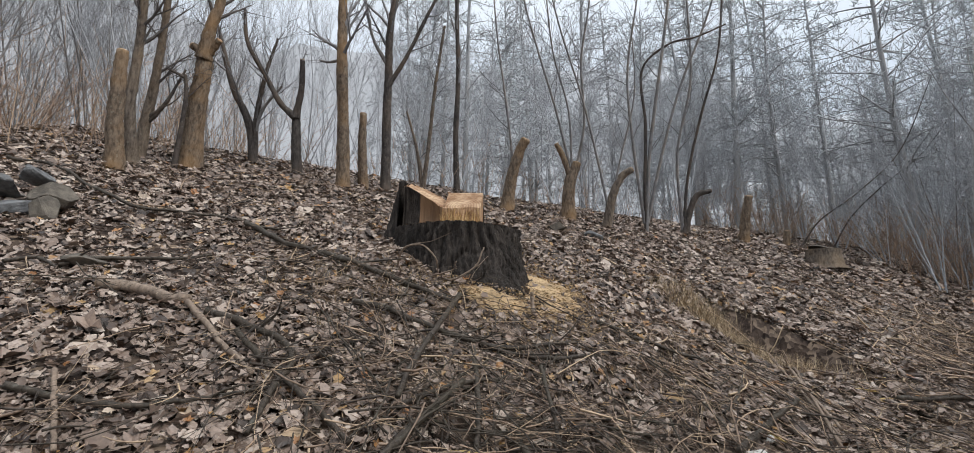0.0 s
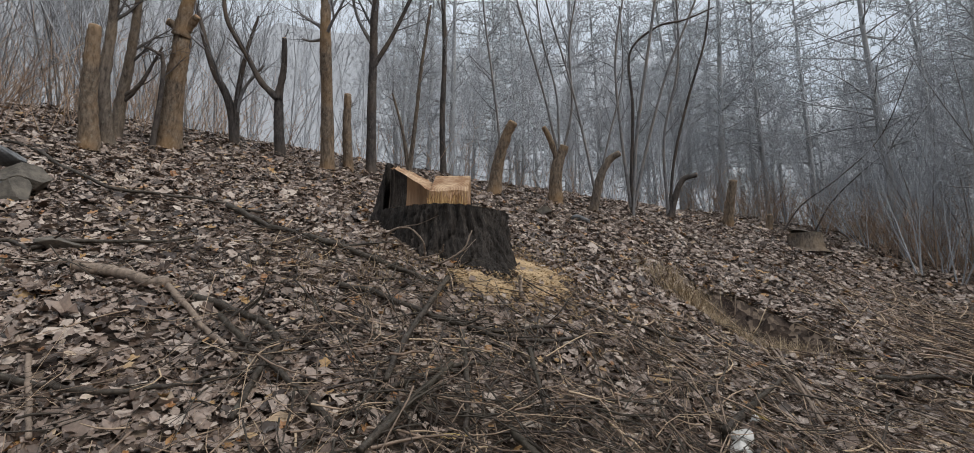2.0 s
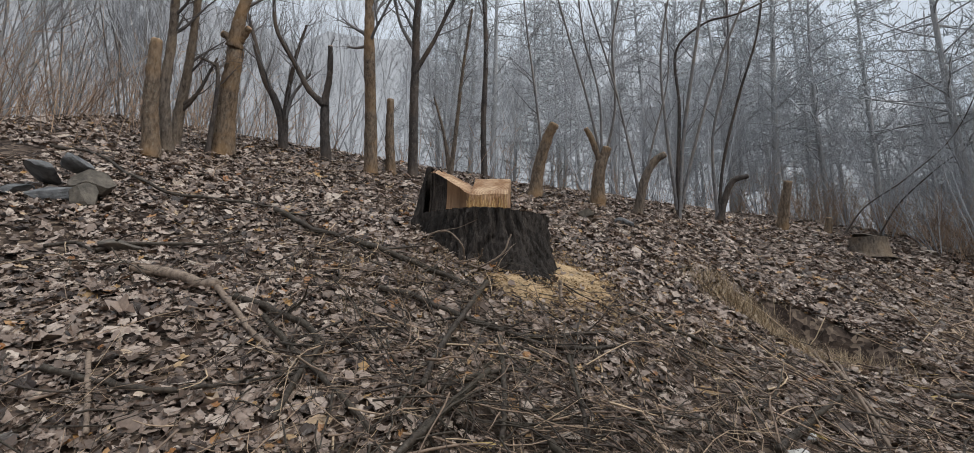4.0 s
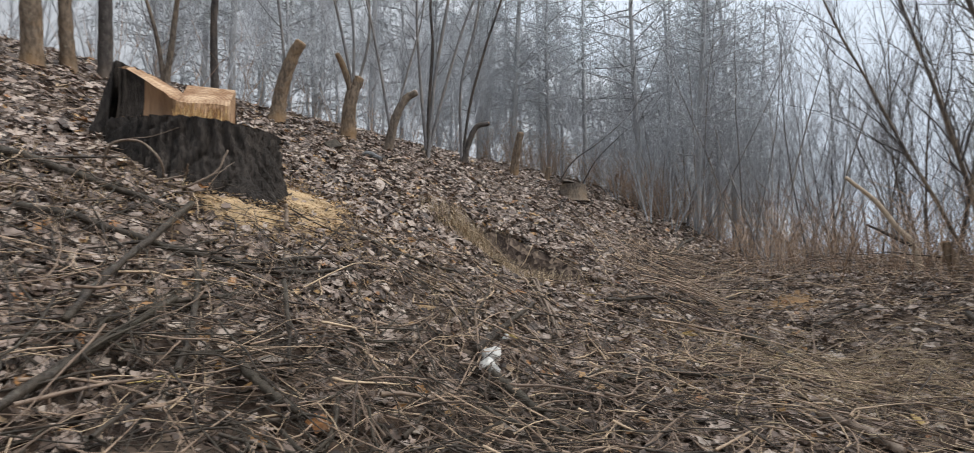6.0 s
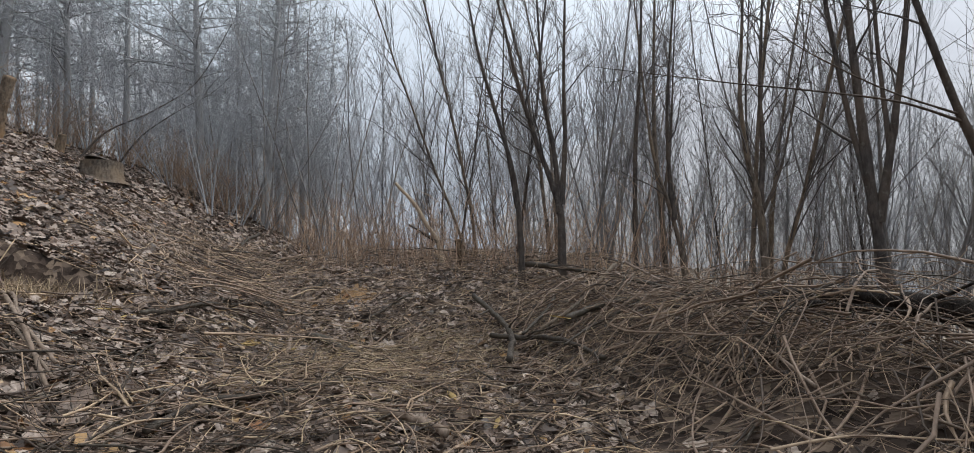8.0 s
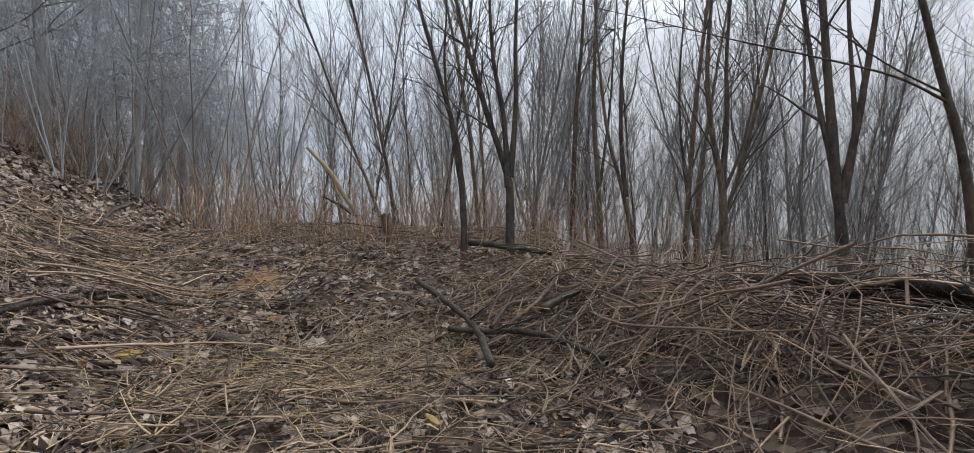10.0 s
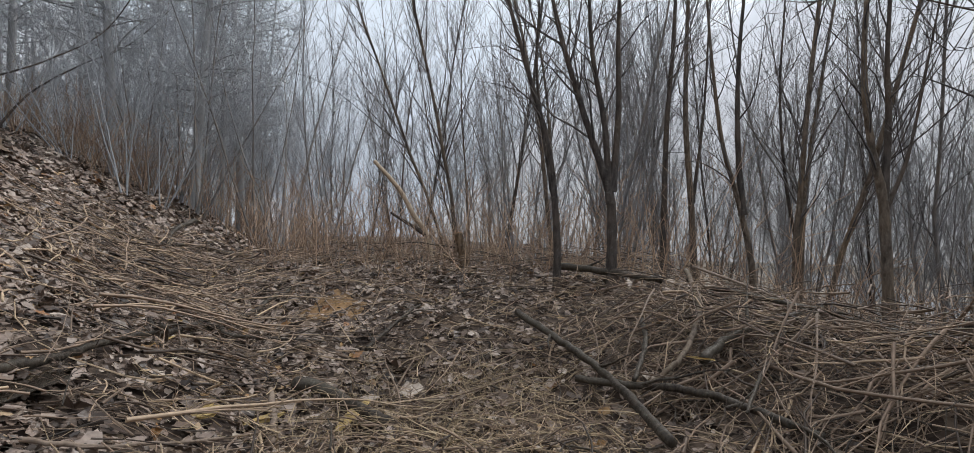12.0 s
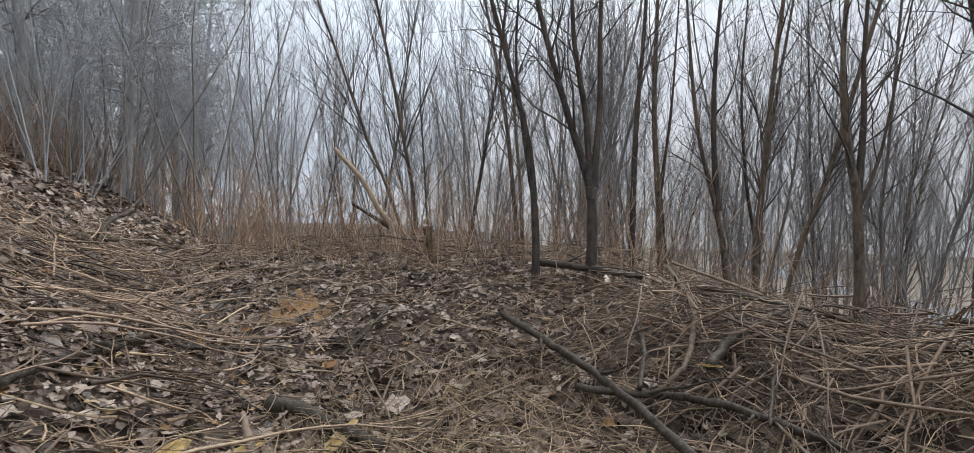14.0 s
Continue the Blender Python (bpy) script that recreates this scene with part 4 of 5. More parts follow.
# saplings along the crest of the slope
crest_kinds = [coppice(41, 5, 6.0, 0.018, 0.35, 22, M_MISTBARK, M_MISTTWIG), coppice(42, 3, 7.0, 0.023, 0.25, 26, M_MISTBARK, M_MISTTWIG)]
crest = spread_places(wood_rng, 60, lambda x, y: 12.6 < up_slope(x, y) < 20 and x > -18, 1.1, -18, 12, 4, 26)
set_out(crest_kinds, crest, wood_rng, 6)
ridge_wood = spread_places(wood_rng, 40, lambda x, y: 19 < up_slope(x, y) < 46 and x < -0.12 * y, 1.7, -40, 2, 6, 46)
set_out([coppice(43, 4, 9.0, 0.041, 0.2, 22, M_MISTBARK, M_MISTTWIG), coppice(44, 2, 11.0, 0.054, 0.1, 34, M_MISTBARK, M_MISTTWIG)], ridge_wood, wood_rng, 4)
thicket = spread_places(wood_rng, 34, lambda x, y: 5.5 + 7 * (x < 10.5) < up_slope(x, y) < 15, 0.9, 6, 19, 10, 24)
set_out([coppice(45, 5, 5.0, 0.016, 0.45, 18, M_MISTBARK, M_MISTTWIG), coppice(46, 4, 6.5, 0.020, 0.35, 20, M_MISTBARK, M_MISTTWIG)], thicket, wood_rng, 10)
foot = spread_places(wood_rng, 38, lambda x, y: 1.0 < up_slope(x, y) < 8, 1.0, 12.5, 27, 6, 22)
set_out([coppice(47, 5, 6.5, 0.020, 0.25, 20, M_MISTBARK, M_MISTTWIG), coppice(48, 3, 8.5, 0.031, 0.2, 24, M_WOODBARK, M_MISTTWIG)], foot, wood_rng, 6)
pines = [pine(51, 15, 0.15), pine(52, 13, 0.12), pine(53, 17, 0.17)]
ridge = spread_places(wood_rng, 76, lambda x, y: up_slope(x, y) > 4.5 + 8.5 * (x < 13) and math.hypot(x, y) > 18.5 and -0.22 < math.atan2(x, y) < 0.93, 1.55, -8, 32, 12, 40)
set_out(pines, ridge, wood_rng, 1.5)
west = spread_places(wood_rng, 26, lambda x, y: up_slope(x, y) > 9 and x < -7.5, 1.1, -19, -7.5, 3, 15)
set_out([coppice(54, 5, 6.0, 0.020, 0.30, 20, M_WOODBARK, M_WOODTWIG), coppice(55, 3, 7.5, 0.028, 0.22, 26, M_WOODBARK, M_WOODTWIG)], west, wood_rng, 6)
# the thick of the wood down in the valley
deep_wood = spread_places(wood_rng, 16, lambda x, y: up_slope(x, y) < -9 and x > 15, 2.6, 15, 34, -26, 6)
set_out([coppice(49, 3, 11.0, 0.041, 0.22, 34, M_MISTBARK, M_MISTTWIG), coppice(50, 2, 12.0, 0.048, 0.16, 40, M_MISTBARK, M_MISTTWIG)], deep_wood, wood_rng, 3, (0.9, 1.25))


def build_undergrowth():
    """Thin brown shoots that fill the wood's edge."""
    rng = np.random.default_rng(61)
    g = Geo()
    for n, x0, x1, y0, y1, tall, ok in ((1300, 8.5, 16, -3.5, 8, 1.5, lambda x, y: up_slope(x, y) < 2.5), (900, -9, 9, 5, 19, 1.5, lambda x, y: 12.3 < up_slope(x, y) < 15.5),
                                         (2600, 8, 20, 7, 22, 1.7, lambda x, y: up_slope(x, y) > 6.5 + 5 * (x < 11)), (1200, 12, 24, 6, 18, 2.2, lambda x, y: 1.0 < up_slope(x, y) < 7.5), (200, 5, 16, -9, -3, 1.2, lambda x, y: up_slope(x, y) < -6),
                                         (1000, -18, -6.5, 3, 14, 1.9, lambda x, y: up_slope(x, y) > 9.5)):
        for _ in range(n):
            x, y = rng.uniform(x0, x1), rng.uniform(y0, y1)
            if not ok(x, y):
                continue
            L = tall * rng.uniform(0.4, 1.3)
            q = grown(rng, (x, y, float(ground_at(x, y)) - 0.02), (rng.normal(0, 0.3), rng.normal(0, 0.3), 1), L, 6, 0.12, 0.02)[::2]
            g.tube(q, np.linspace(0.009, 0.003, 3), 3)
            for _ in range(3):
                i = int(rng.integers(1, 3))
                g.tube(grown(rng, q[i], (rng.normal(0, 0.6), rng.normal(0, 0.6), 0.8), L * 0.35, 4, 0.15, 0.03), np.linspace(0.005, 0.002, 4), 3)
    tagged(part("undergrowth", g, M_BRUSH), "thicket of thin bare brown shoots under the trees", "undergrowth", kind="stuff")


build_undergrowth()


def build_backdrop():
    """Wooded hillside far beyond the crest, its fog painted as an emissive glow."""
    m, n, l, b = nodes_of("hillside_fog_glow")
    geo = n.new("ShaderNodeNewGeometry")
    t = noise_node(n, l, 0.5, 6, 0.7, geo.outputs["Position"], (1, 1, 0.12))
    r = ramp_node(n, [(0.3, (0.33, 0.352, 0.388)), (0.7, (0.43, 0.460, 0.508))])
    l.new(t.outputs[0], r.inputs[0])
    # the painted fog glow brightens with x, towards the open end of the ridge
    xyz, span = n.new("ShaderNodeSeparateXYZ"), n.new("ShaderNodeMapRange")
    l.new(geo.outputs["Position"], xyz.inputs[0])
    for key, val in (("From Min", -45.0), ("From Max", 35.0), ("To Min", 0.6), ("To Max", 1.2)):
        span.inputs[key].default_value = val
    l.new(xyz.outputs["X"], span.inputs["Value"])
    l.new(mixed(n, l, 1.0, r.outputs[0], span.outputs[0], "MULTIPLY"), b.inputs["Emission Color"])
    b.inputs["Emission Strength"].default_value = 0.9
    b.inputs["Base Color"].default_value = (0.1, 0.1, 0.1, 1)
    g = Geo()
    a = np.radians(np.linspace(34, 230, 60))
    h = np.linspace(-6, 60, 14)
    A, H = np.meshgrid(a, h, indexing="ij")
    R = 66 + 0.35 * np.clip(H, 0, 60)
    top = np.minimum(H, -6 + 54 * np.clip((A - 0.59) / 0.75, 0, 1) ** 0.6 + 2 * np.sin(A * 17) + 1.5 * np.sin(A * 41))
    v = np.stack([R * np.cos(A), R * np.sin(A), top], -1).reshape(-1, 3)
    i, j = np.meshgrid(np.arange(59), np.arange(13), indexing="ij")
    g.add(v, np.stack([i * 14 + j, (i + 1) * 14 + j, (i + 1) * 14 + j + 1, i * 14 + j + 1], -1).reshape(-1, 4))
    tagged(part("backdrop", g, m), "grey wooded hillside, its fog painted as glow", "hillside", kind="structure")
    # the far side of the valley; its glow paints the fog, paler with height
    m, n, l, b = nodes_of("valley_side_fog_glow")
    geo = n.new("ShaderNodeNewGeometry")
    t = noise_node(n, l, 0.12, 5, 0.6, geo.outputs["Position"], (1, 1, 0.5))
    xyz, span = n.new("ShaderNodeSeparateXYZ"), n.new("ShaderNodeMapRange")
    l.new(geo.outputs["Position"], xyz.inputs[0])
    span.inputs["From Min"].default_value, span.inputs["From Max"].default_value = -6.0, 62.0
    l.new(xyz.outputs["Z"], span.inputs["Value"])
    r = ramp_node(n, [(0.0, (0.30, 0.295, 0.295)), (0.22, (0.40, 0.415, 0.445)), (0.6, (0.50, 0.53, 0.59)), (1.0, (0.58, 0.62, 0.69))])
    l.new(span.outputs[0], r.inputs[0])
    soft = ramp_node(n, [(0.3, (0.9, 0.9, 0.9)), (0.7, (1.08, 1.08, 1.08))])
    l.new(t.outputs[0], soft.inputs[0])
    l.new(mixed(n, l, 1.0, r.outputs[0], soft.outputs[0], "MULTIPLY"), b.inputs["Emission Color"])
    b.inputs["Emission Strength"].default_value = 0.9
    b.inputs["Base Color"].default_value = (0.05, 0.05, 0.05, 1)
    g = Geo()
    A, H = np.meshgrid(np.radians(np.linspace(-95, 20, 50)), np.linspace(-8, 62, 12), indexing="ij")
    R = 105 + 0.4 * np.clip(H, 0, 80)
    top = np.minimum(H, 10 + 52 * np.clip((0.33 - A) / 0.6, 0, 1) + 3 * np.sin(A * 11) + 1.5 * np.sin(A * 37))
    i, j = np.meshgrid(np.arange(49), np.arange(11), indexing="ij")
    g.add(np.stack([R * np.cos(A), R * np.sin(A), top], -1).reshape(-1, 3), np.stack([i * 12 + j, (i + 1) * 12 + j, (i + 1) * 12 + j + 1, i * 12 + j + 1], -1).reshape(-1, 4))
    tagged(part("backdrop", g, m), "far side of the valley, its fog painted as glow", "hillside", kind="structure")


build_backdrop()


# ---- the big stump ----
def build_stump():
    rng = np.random.default_rng(8)
    cx, cy = -0.38, 5.44
    z0 = float(land(cx, 4.5)) - 0.25
    top = root("tree_stump", (cx, cy, z0), "large fresh-sawn stump with dark furrowed bark and a stepped cut", "tree stump")
    n, m = 320, 44
    ledge = 2.545 - z0

    def ridges(a, f):
        w = 1.3 * math.sin(2.3 * f + 3 * a) + 0.8 * math.sin(7 * f + 5 * a) + 0.5 * math.sin(13 * f - 9 * a)
        plate = abs(math.sin(13 * a + w)) ** 0.5
        crack = 0.35 * max(0.0, math.sin(23 * f + 9 * math.sin(6.5 * a) + 2 * w)) ** 6
        return 0.075 * (plate * (1 - crack) - 0.6) + 0.02 * math.sin(31 * a + 5 * f + w) + 0.012 * math.sin(71 * a + 11 * f)

    def outline(a, f):
        """Radius at the turn a; f runs from the roots to the cut."""
        flare = (1 - f) ** 1.7 * (0.10 + 0.42 * max(0, math.cos(a + 0.80)) ** 3 + 0.20 * max(0, math.cos(a - 3.5)) ** 3 + 0.10 * max(0, math.cos(a + 1.9)) ** 4 + 0.05 * math.sin(6 * a + 1))
        return 0.635 - 0.09 * max(0, math.cos(a - 3.75)) ** 4 + 0.04 * math.cos(2 * a + 0.4) + 0.03 * math.sin(3 * a) + (0.14 + 0.30 * (1 - f)) * max(0, math.cos(a - 2.75)) ** 6 + flare + ridges(a, f)

    def step_line(x):
        """Where the low front cut ends and the higher back begins."""
        return -0.04 + 0.02 * math.sin(14 * x) if x > -0.27 else -0.04 + 0.10 * min(1.0, (-0.27 - x) / 0.10) + 0.22 * max(0.0, -0.45 - x)

    def high(x, y):
        """The sawn back: a block that tilts to the front, and a horn that climbs to its outer side."""
        z = 0.25 + 0.72 * (min(y, 0.40) + 0.04)
        if x < -0.22:
            z = 0.25 + 0.55 * (-0.22 - x) + 0.45 * max(0.0, y)
        return z

    def rise(x, y):
        return high(x, y) if x < 0.26 and y > step_line(x) else 0.03 * y - 0.04 * x

    turns = [2 * math.pi * i / n for i in range(n)]
    v = []
    for j in range(m):
        f = j / (m - 1)
        for a in turns:
            r = outline(a, f) + rng.normal(0, 0.008)
            x, y = r * 1.06 * math.cos(a), r * 0.85 * math.sin(a)
            v.append((x, y, f * (ledge + rise(x, y) + rng.normal(0, 0.004))))
    idx = lambda j, i: j * n + i % n
    g = Geo()
    g.add(v, [(idx(j, i), idx(j, i + 1), idx(j + 1, i + 1), idx(j + 1, i)) for j in range(m - 1) for i in range(n)])
    part("bark", g, M_DARKBARK, top)
    # the sawn wood in strips from the front rim to the back, with an upright step between the two cuts
    rim = np.array([((outline(a, 1) - 0.03) * 1.06 * math.cos(a), (outline(a, 1) - 0.03) * 0.85 * math.sin(a)) for a in turns])
    front, back = rim[rim[:, 1] < 0], rim[rim[:, 1] >= 0]
    front, back = front[np.argsort(front[:, 0])], back[np.argsort(back[:, 0])]
    columns = np.concatenate([np.linspace(max(front[0, 0], back[0, 0]) + 0.01, 0.258, 110), np.linspace(0.262, min(front[-1, 0], back[-1, 0]) - 0.01, 44)])
    low, face, top_cut = Geo(), Geo(), Geo()
    saw = lambda x, y: 0.008 + 0.004 * math.sin(38 * y + 3 * x) + 0.003 * math.sin(90 * y)
    strips = {"low": [], "face": [], "high": []}
    for x in columns:
        y0, y2 = float(np.interp(x, front[:, 0], front[:, 1])), float(np.interp(x, back[:, 0], back[:, 1]))
        y1 = min(max(step_line(x), y0 + 0.01), y2 - 0.01)
        cut = lambda y, z: (x, y, ledge + z + saw(x, y))
        flat = lambda y: 0.03 * y - 0.04 * x
        up = (lambda y: high(x, y)) if x < 0.26 else flat
        strips["low"].append([cut(y, flat(y)) for y in np.linspace(y0, y1, 12)])
        hollow = 0.05 if x < -0.27 else 0.0
        strips["face"].append([(x, y1 + hollow * math.sin(3.1 * k) * 0.8 + rng.normal(0, 0.004), ledge + saw(x, y1) + flat(y1) + (up(y1) - flat(y1)) * k) for k in np.linspace(0, 1, 9)])
        strips["high"].append([cut(y, up(y)) for y in np.linspace(y1, y2, 16)])
    count = len(columns)
    split = int(np.searchsorted(columns, -0.24))

    def sheet(geo, rows, i0, i1):
        m_ = len(rows[0])
        geo.add([p for r in rows for p in r], [(i * m_ + j, (i + 1) * m_ + j, (i + 1) * m_ + j + 1, i * m_ + j + 1) for i in range(i0, i1) for j in range(m_ - 1)])
    sheet(low, strips["low"], 0, count - 1)
    sheet(low, strips["face"], split, count - 1)
    shell = int(np.searchsorted(columns, -0.56))
    rind = Geo()
    sheet(rind, strips["face"], 0, shell)
    sheet(face, strips["face"], shell, split)
    part("bark_edge", rind, M_DARKBARK, top, "dark torn edge of the bark")
    sheet(top_cut, strips["high"], 0, count - 1)
    part("split_face", face, M_HEART, top, "dark brown split heartwood", True)
    part("low_cut", low, M_CUT, top, "freshly sawn pale wood of the low front cut", False)
    part("sawn_top", top_cut, M_CUT, top, "freshly sawn pale pinkish wood of the high back cut", False)
    # torn fibres along the step
    g = Geo()
    for _ in range(170):
        x = rng.uniform(-0.26, 0.25)
        hgt = rng.uniform(0.10, 0.25)
        p = np.array((x, step_line(x) - 0.008 + rng.normal(0, 0.006), ledge + 0.005))
        g.tube([p, p + (rng.normal(0, 0.006), 0.004, hgt * 0.5), p + (rng.normal(0, 0.010), 0.010, hgt)], [0.008, 0.006, 0.002], 4)
    tagged(part("torn_fibre", g, M_FIBRE, top, "torn wood fibres"), kind="stuff")
    return top


build_stump()


def build_mossy_stump():
    rng = np.random.default_rng(9)
    x, y = 8.0, 12.0
    top = root("old_stump", (x, y, float(ground_at(x, y)) - 0.1), "old weathered low stump on the slope's edge", "tree stump")
    g = Geo()
    h = np.linspace(0, 0.5, 9)
    g.tube(np.stack([0 * h, 0 * h, h], -1), 0.36 + 0.16 * np.exp(-h / 0.15), 28, False, 0.14, rng)
    part("bark", g, M_BARK, top)
    g = Geo()
    g.tube([(0, 0, 0.48), (0.01, 0, 0.505)], [0.315, 0.30], 28, True)
    part("cut_face", g, M_OLDCUT, top, "greyed sawn top")


build_mossy_stump()


# ---- fallen branches and logs ----
fall_rng = np.random.default_rng(77)


def fallen(name, label, ctrl, r0, r1, bark, count=2, cut=False):
    """A branch lying along a few points, its side shoots its parts."""
    pts = curve_points(ctrl, 7 * len(ctrl))
    pts[1:-1] += fall_rng.normal(0, 0.16 * r0, (len(pts) - 2, 3))
    floor = ground_at(pts[:, 0], pts[:, 1]) + 0.6 * r0 + 0.065
    pts[:, 2] = np.maximum(pts[:, 2], floor)
    base = Vector(pts[0])
    top = root(name, base, label, "log" if "log" in name else "branch", "fallen branches" if "log" not in name else "fallen logs")
    pts = pts - np.array(base)
    rr = np.linspace(r0, r1, len(pts)) * (1 + fall_rng.normal(0, 0.05, len(pts)))
    g = Geo()
    g.tube(pts, rr, 9, True, 0.18, fall_rng, True)
    body = part("stem", g, bark, top)
    if cut:
        g = Geo()
        d = pts[0] - pts[1]
        d /= np.linalg.norm(d)
        g.tube([pts[0] - d * 0.004, pts[0] + d * 0.006], [r0 * 0.93, r0 * 0.9], 12, True)
        part("cut_face", g, M_CUT, body, "pale sawn end")
    for _ in range(count):
        i = int(fall_rng.integers(2, len(pts) - 3))
        d = pts[i + 1] - pts[i]
        d /= np.linalg.norm(d)
        q = grown(fall_rng, pts[i], d + fall_rng.normal(0, 0.4, 3) * (1, 1, 0.6) + (0, 0, 0.1), fall_rng.uniform(0.25, 0.75), 8, 0.14, -0.01)
        lo = ground_at(q[:, 0] + base.x, q[:, 1] + base.y) + 0.01 - base.z
        q[:, 2] = np.maximum(q[:, 2], lo)
        g = Geo()
        g.tube(q, np.linspace(rr[i] * 0.55, 0.002, 8), 5)
        part("side_shoot", g, bark, top)
    return top


fallen('fallen_branch', 'long thin dark branch lying on the leaves', [(-6.68, 5.32, 3.49), (-6.04, 5.44, 3.37), (-4.42, 4.63, 2.73), (-3.66, 4.88, 2.57), (-3.16, 5.25, 2.55)], 0.024, 0.014, M_BRANCH, 2)
fallen('fallen_branch', 'long greenish fallen branch across the leaves', [(-1.84, 4.55, 2.09), (-1.32, 4.43, 1.92), (-0.81, 4.30, 1.70), (-0.24, 4.16, 1.50)], 0.035, 0.023, M_BRANCH, 5)
fallen('fallen_branch', 'long greenish fallen branch across the leaves', [(-1.13, 3.72, 1.53), (-0.65, 3.67, 1.39), (-0.03, 3.59, 1.19), (0.45, 3.48, 1.07), (1.03, 3.67, 1.08)], 0.029, 0.016, M_BRANCH, 5)
fallen('fallen_branch', 'short grey fallen branch', [(-3.10, 5.21, 2.51), (-2.53, 4.86, 2.26), (-1.98, 4.68, 2.08)], 0.036, 0.027, M_BRANCH, 1)
fallen('fallen_log', 'smooth pinkish cut log lying on leaves', [(-2.87, 2.89, 1.57), (-2.54, 2.96, 1.53), (-2.16, 2.94, 1.45)], 0.046, 0.040, M_PALE, 0, True)
fallen('fallen_branch', 'peeled brown branch beside a log', [(-2.15, 2.92, 1.45), (-1.72, 2.63, 1.22), (-1.31, 2.41, 0.99)], 0.026, 0.015, M_PALE, 1)
fallen('fallen_branch', 'bent dark grey fallen limb', [(-1.94, 2.84, 1.41), (-1.58, 2.81, 1.30), (-1.33, 2.77, 1.22), (-1.15, 2.62, 1.08), (-1.11, 2.31, 0.96), (-1.05, 1.93, 0.76)], 0.030, 0.017, M_BRANCH, 2)
fallen('fallen_branch', 'long curved grey fallen branch', [(-2.33, 1.83, 0.99), (-2.01, 1.84, 0.93), (-1.64, 1.90, 0.89), (-1.39, 2.14, 0.91), (-1.09, 2.34, 0.95)], 0.021, 0.010, M_BRANCH, 3)
fallen('fallen_branch', 'grey fallen branch over tangled twigs', [(-1.62, 2.71, 1.28), (-1.26, 2.49, 1.07), (-0.94, 2.28, 0.93), (-0.53, 2.01, 0.71)], 0.021, 0.018, M_BRANCH, 2)
fallen('fallen_branch', 'straight pale stick on the twigs', [(-2.23, 1.99, 1.06), (-1.97, 1.76, 0.89), (-1.74, 1.55, 0.75)], 0.015, 0.013, M_PALE, 0)
fallen('fallen_branch', 'dark forked fallen branch propped on twigs', [(-0.23, 4.29, 1.63), (-0.34, 3.52, 1.29), (-0.39, 2.83, 1.04), (-0.38, 2.43, 0.89)], 0.027, 0.018, M_BRANCH, 3)
fallen('fallen_branch', 'dark fallen branch on the leaves', [(-0.38, 2.44, 0.83), (-0.20, 2.75, 0.89), (0.10, 2.96, 0.94), (0.44, 3.17, 0.93)], 0.021, 0.013, M_BRANCH, 2)
fallen('fallen_branch', 'thick dark fallen branch on twigs', [(-0.31, 1.98, 0.69), (-0.21, 2.36, 0.79), (-0.04, 2.80, 0.92)], 0.027, 0.018, M_BRANCH, 2)
fallen('fallen_branch', 'thin dark branch lying on the leaves', [(-3.40, 3.07, 1.72), (-3.12, 3.42, 1.83), (-2.61, 3.85, 1.92)], 0.020, 0.013, M_BRANCH, 1)
fallen('fallen_branch', 'thin dark branch lying on the leaves', [(-3.80, 2.99, 1.75), (-3.68, 3.17, 1.79), (-3.37, 3.03, 1.70)], 0.018, 0.012, M_BRANCH, 0)
fallen('fallen_branch', 'straight pale stick on the twigs', [(3.66, 5.92, 0.97), (3.02, 4.19, 0.76), (2.71, 3.26, 0.49)], 0.016, 0.012, M_PALE, 1)
fallen('fallen_branch', 'grey fallen branch over tangled twigs', [(1.80, 2.81, 0.54), (2.26, 3.35, 0.63), (2.74, 3.84, 0.73)], 0.028, 0.017, M_BRANCH, 2)
fallen('fallen_branch', 'thin grey fallen branch', [(1.17, 4.50, 1.30), (1.60, 4.27, 1.13), (2.19, 4.31, 0.96)], 0.022, 0.011, M_BRANCH, 2)
fallen('fallen_branch', 'grey stick over tangled twigs', [(0.54, 3.29, 1.02), (0.58, 2.79, 0.82), (0.61, 2.30, 0.64)], 0.018, 0.010, M_BRANCH, 2)
fallen('fallen_branch', 'grey stick over tangled twigs', [(-0.00, 3.34, 1.15), (0.10, 2.70, 0.86), (0.13, 2.19, 0.67)], 0.020, 0.015, M_BRANCH, 1)
fallen('fallen_branch', 'thick dark fallen branch on twigs', [(-0.35, 1.82, 0.65), (-0.23, 2.19, 0.76), (-0.02, 2.84, 0.95)], 0.021, 0.017, M_BRANCH, 2)
fallen('fallen_branch', 'straight pale stick leaning over the scar', [(3.51, 5.96, 1.04), (3.03, 4.21, 0.75), (2.91, 3.57, 0.55)], 0.016, 0.012, M_PALE, 1)
fallen('fallen_branch', 'thick dark fallen branch on twigs', [(0.37, 2.33, 0.65), (0.52, 2.10, 0.56), (0.65, 1.98, 0.49)], 0.023, 0.020, M_BRANCH, 1)
fallen('fallen_branch', 'grey fallen branch beside white lumps', [(1.84, 2.62, 0.42), (1.96, 2.31, 0.30), (2.03, 1.95, 0.22)], 0.029, 0.025, M_BRANCH, 1)
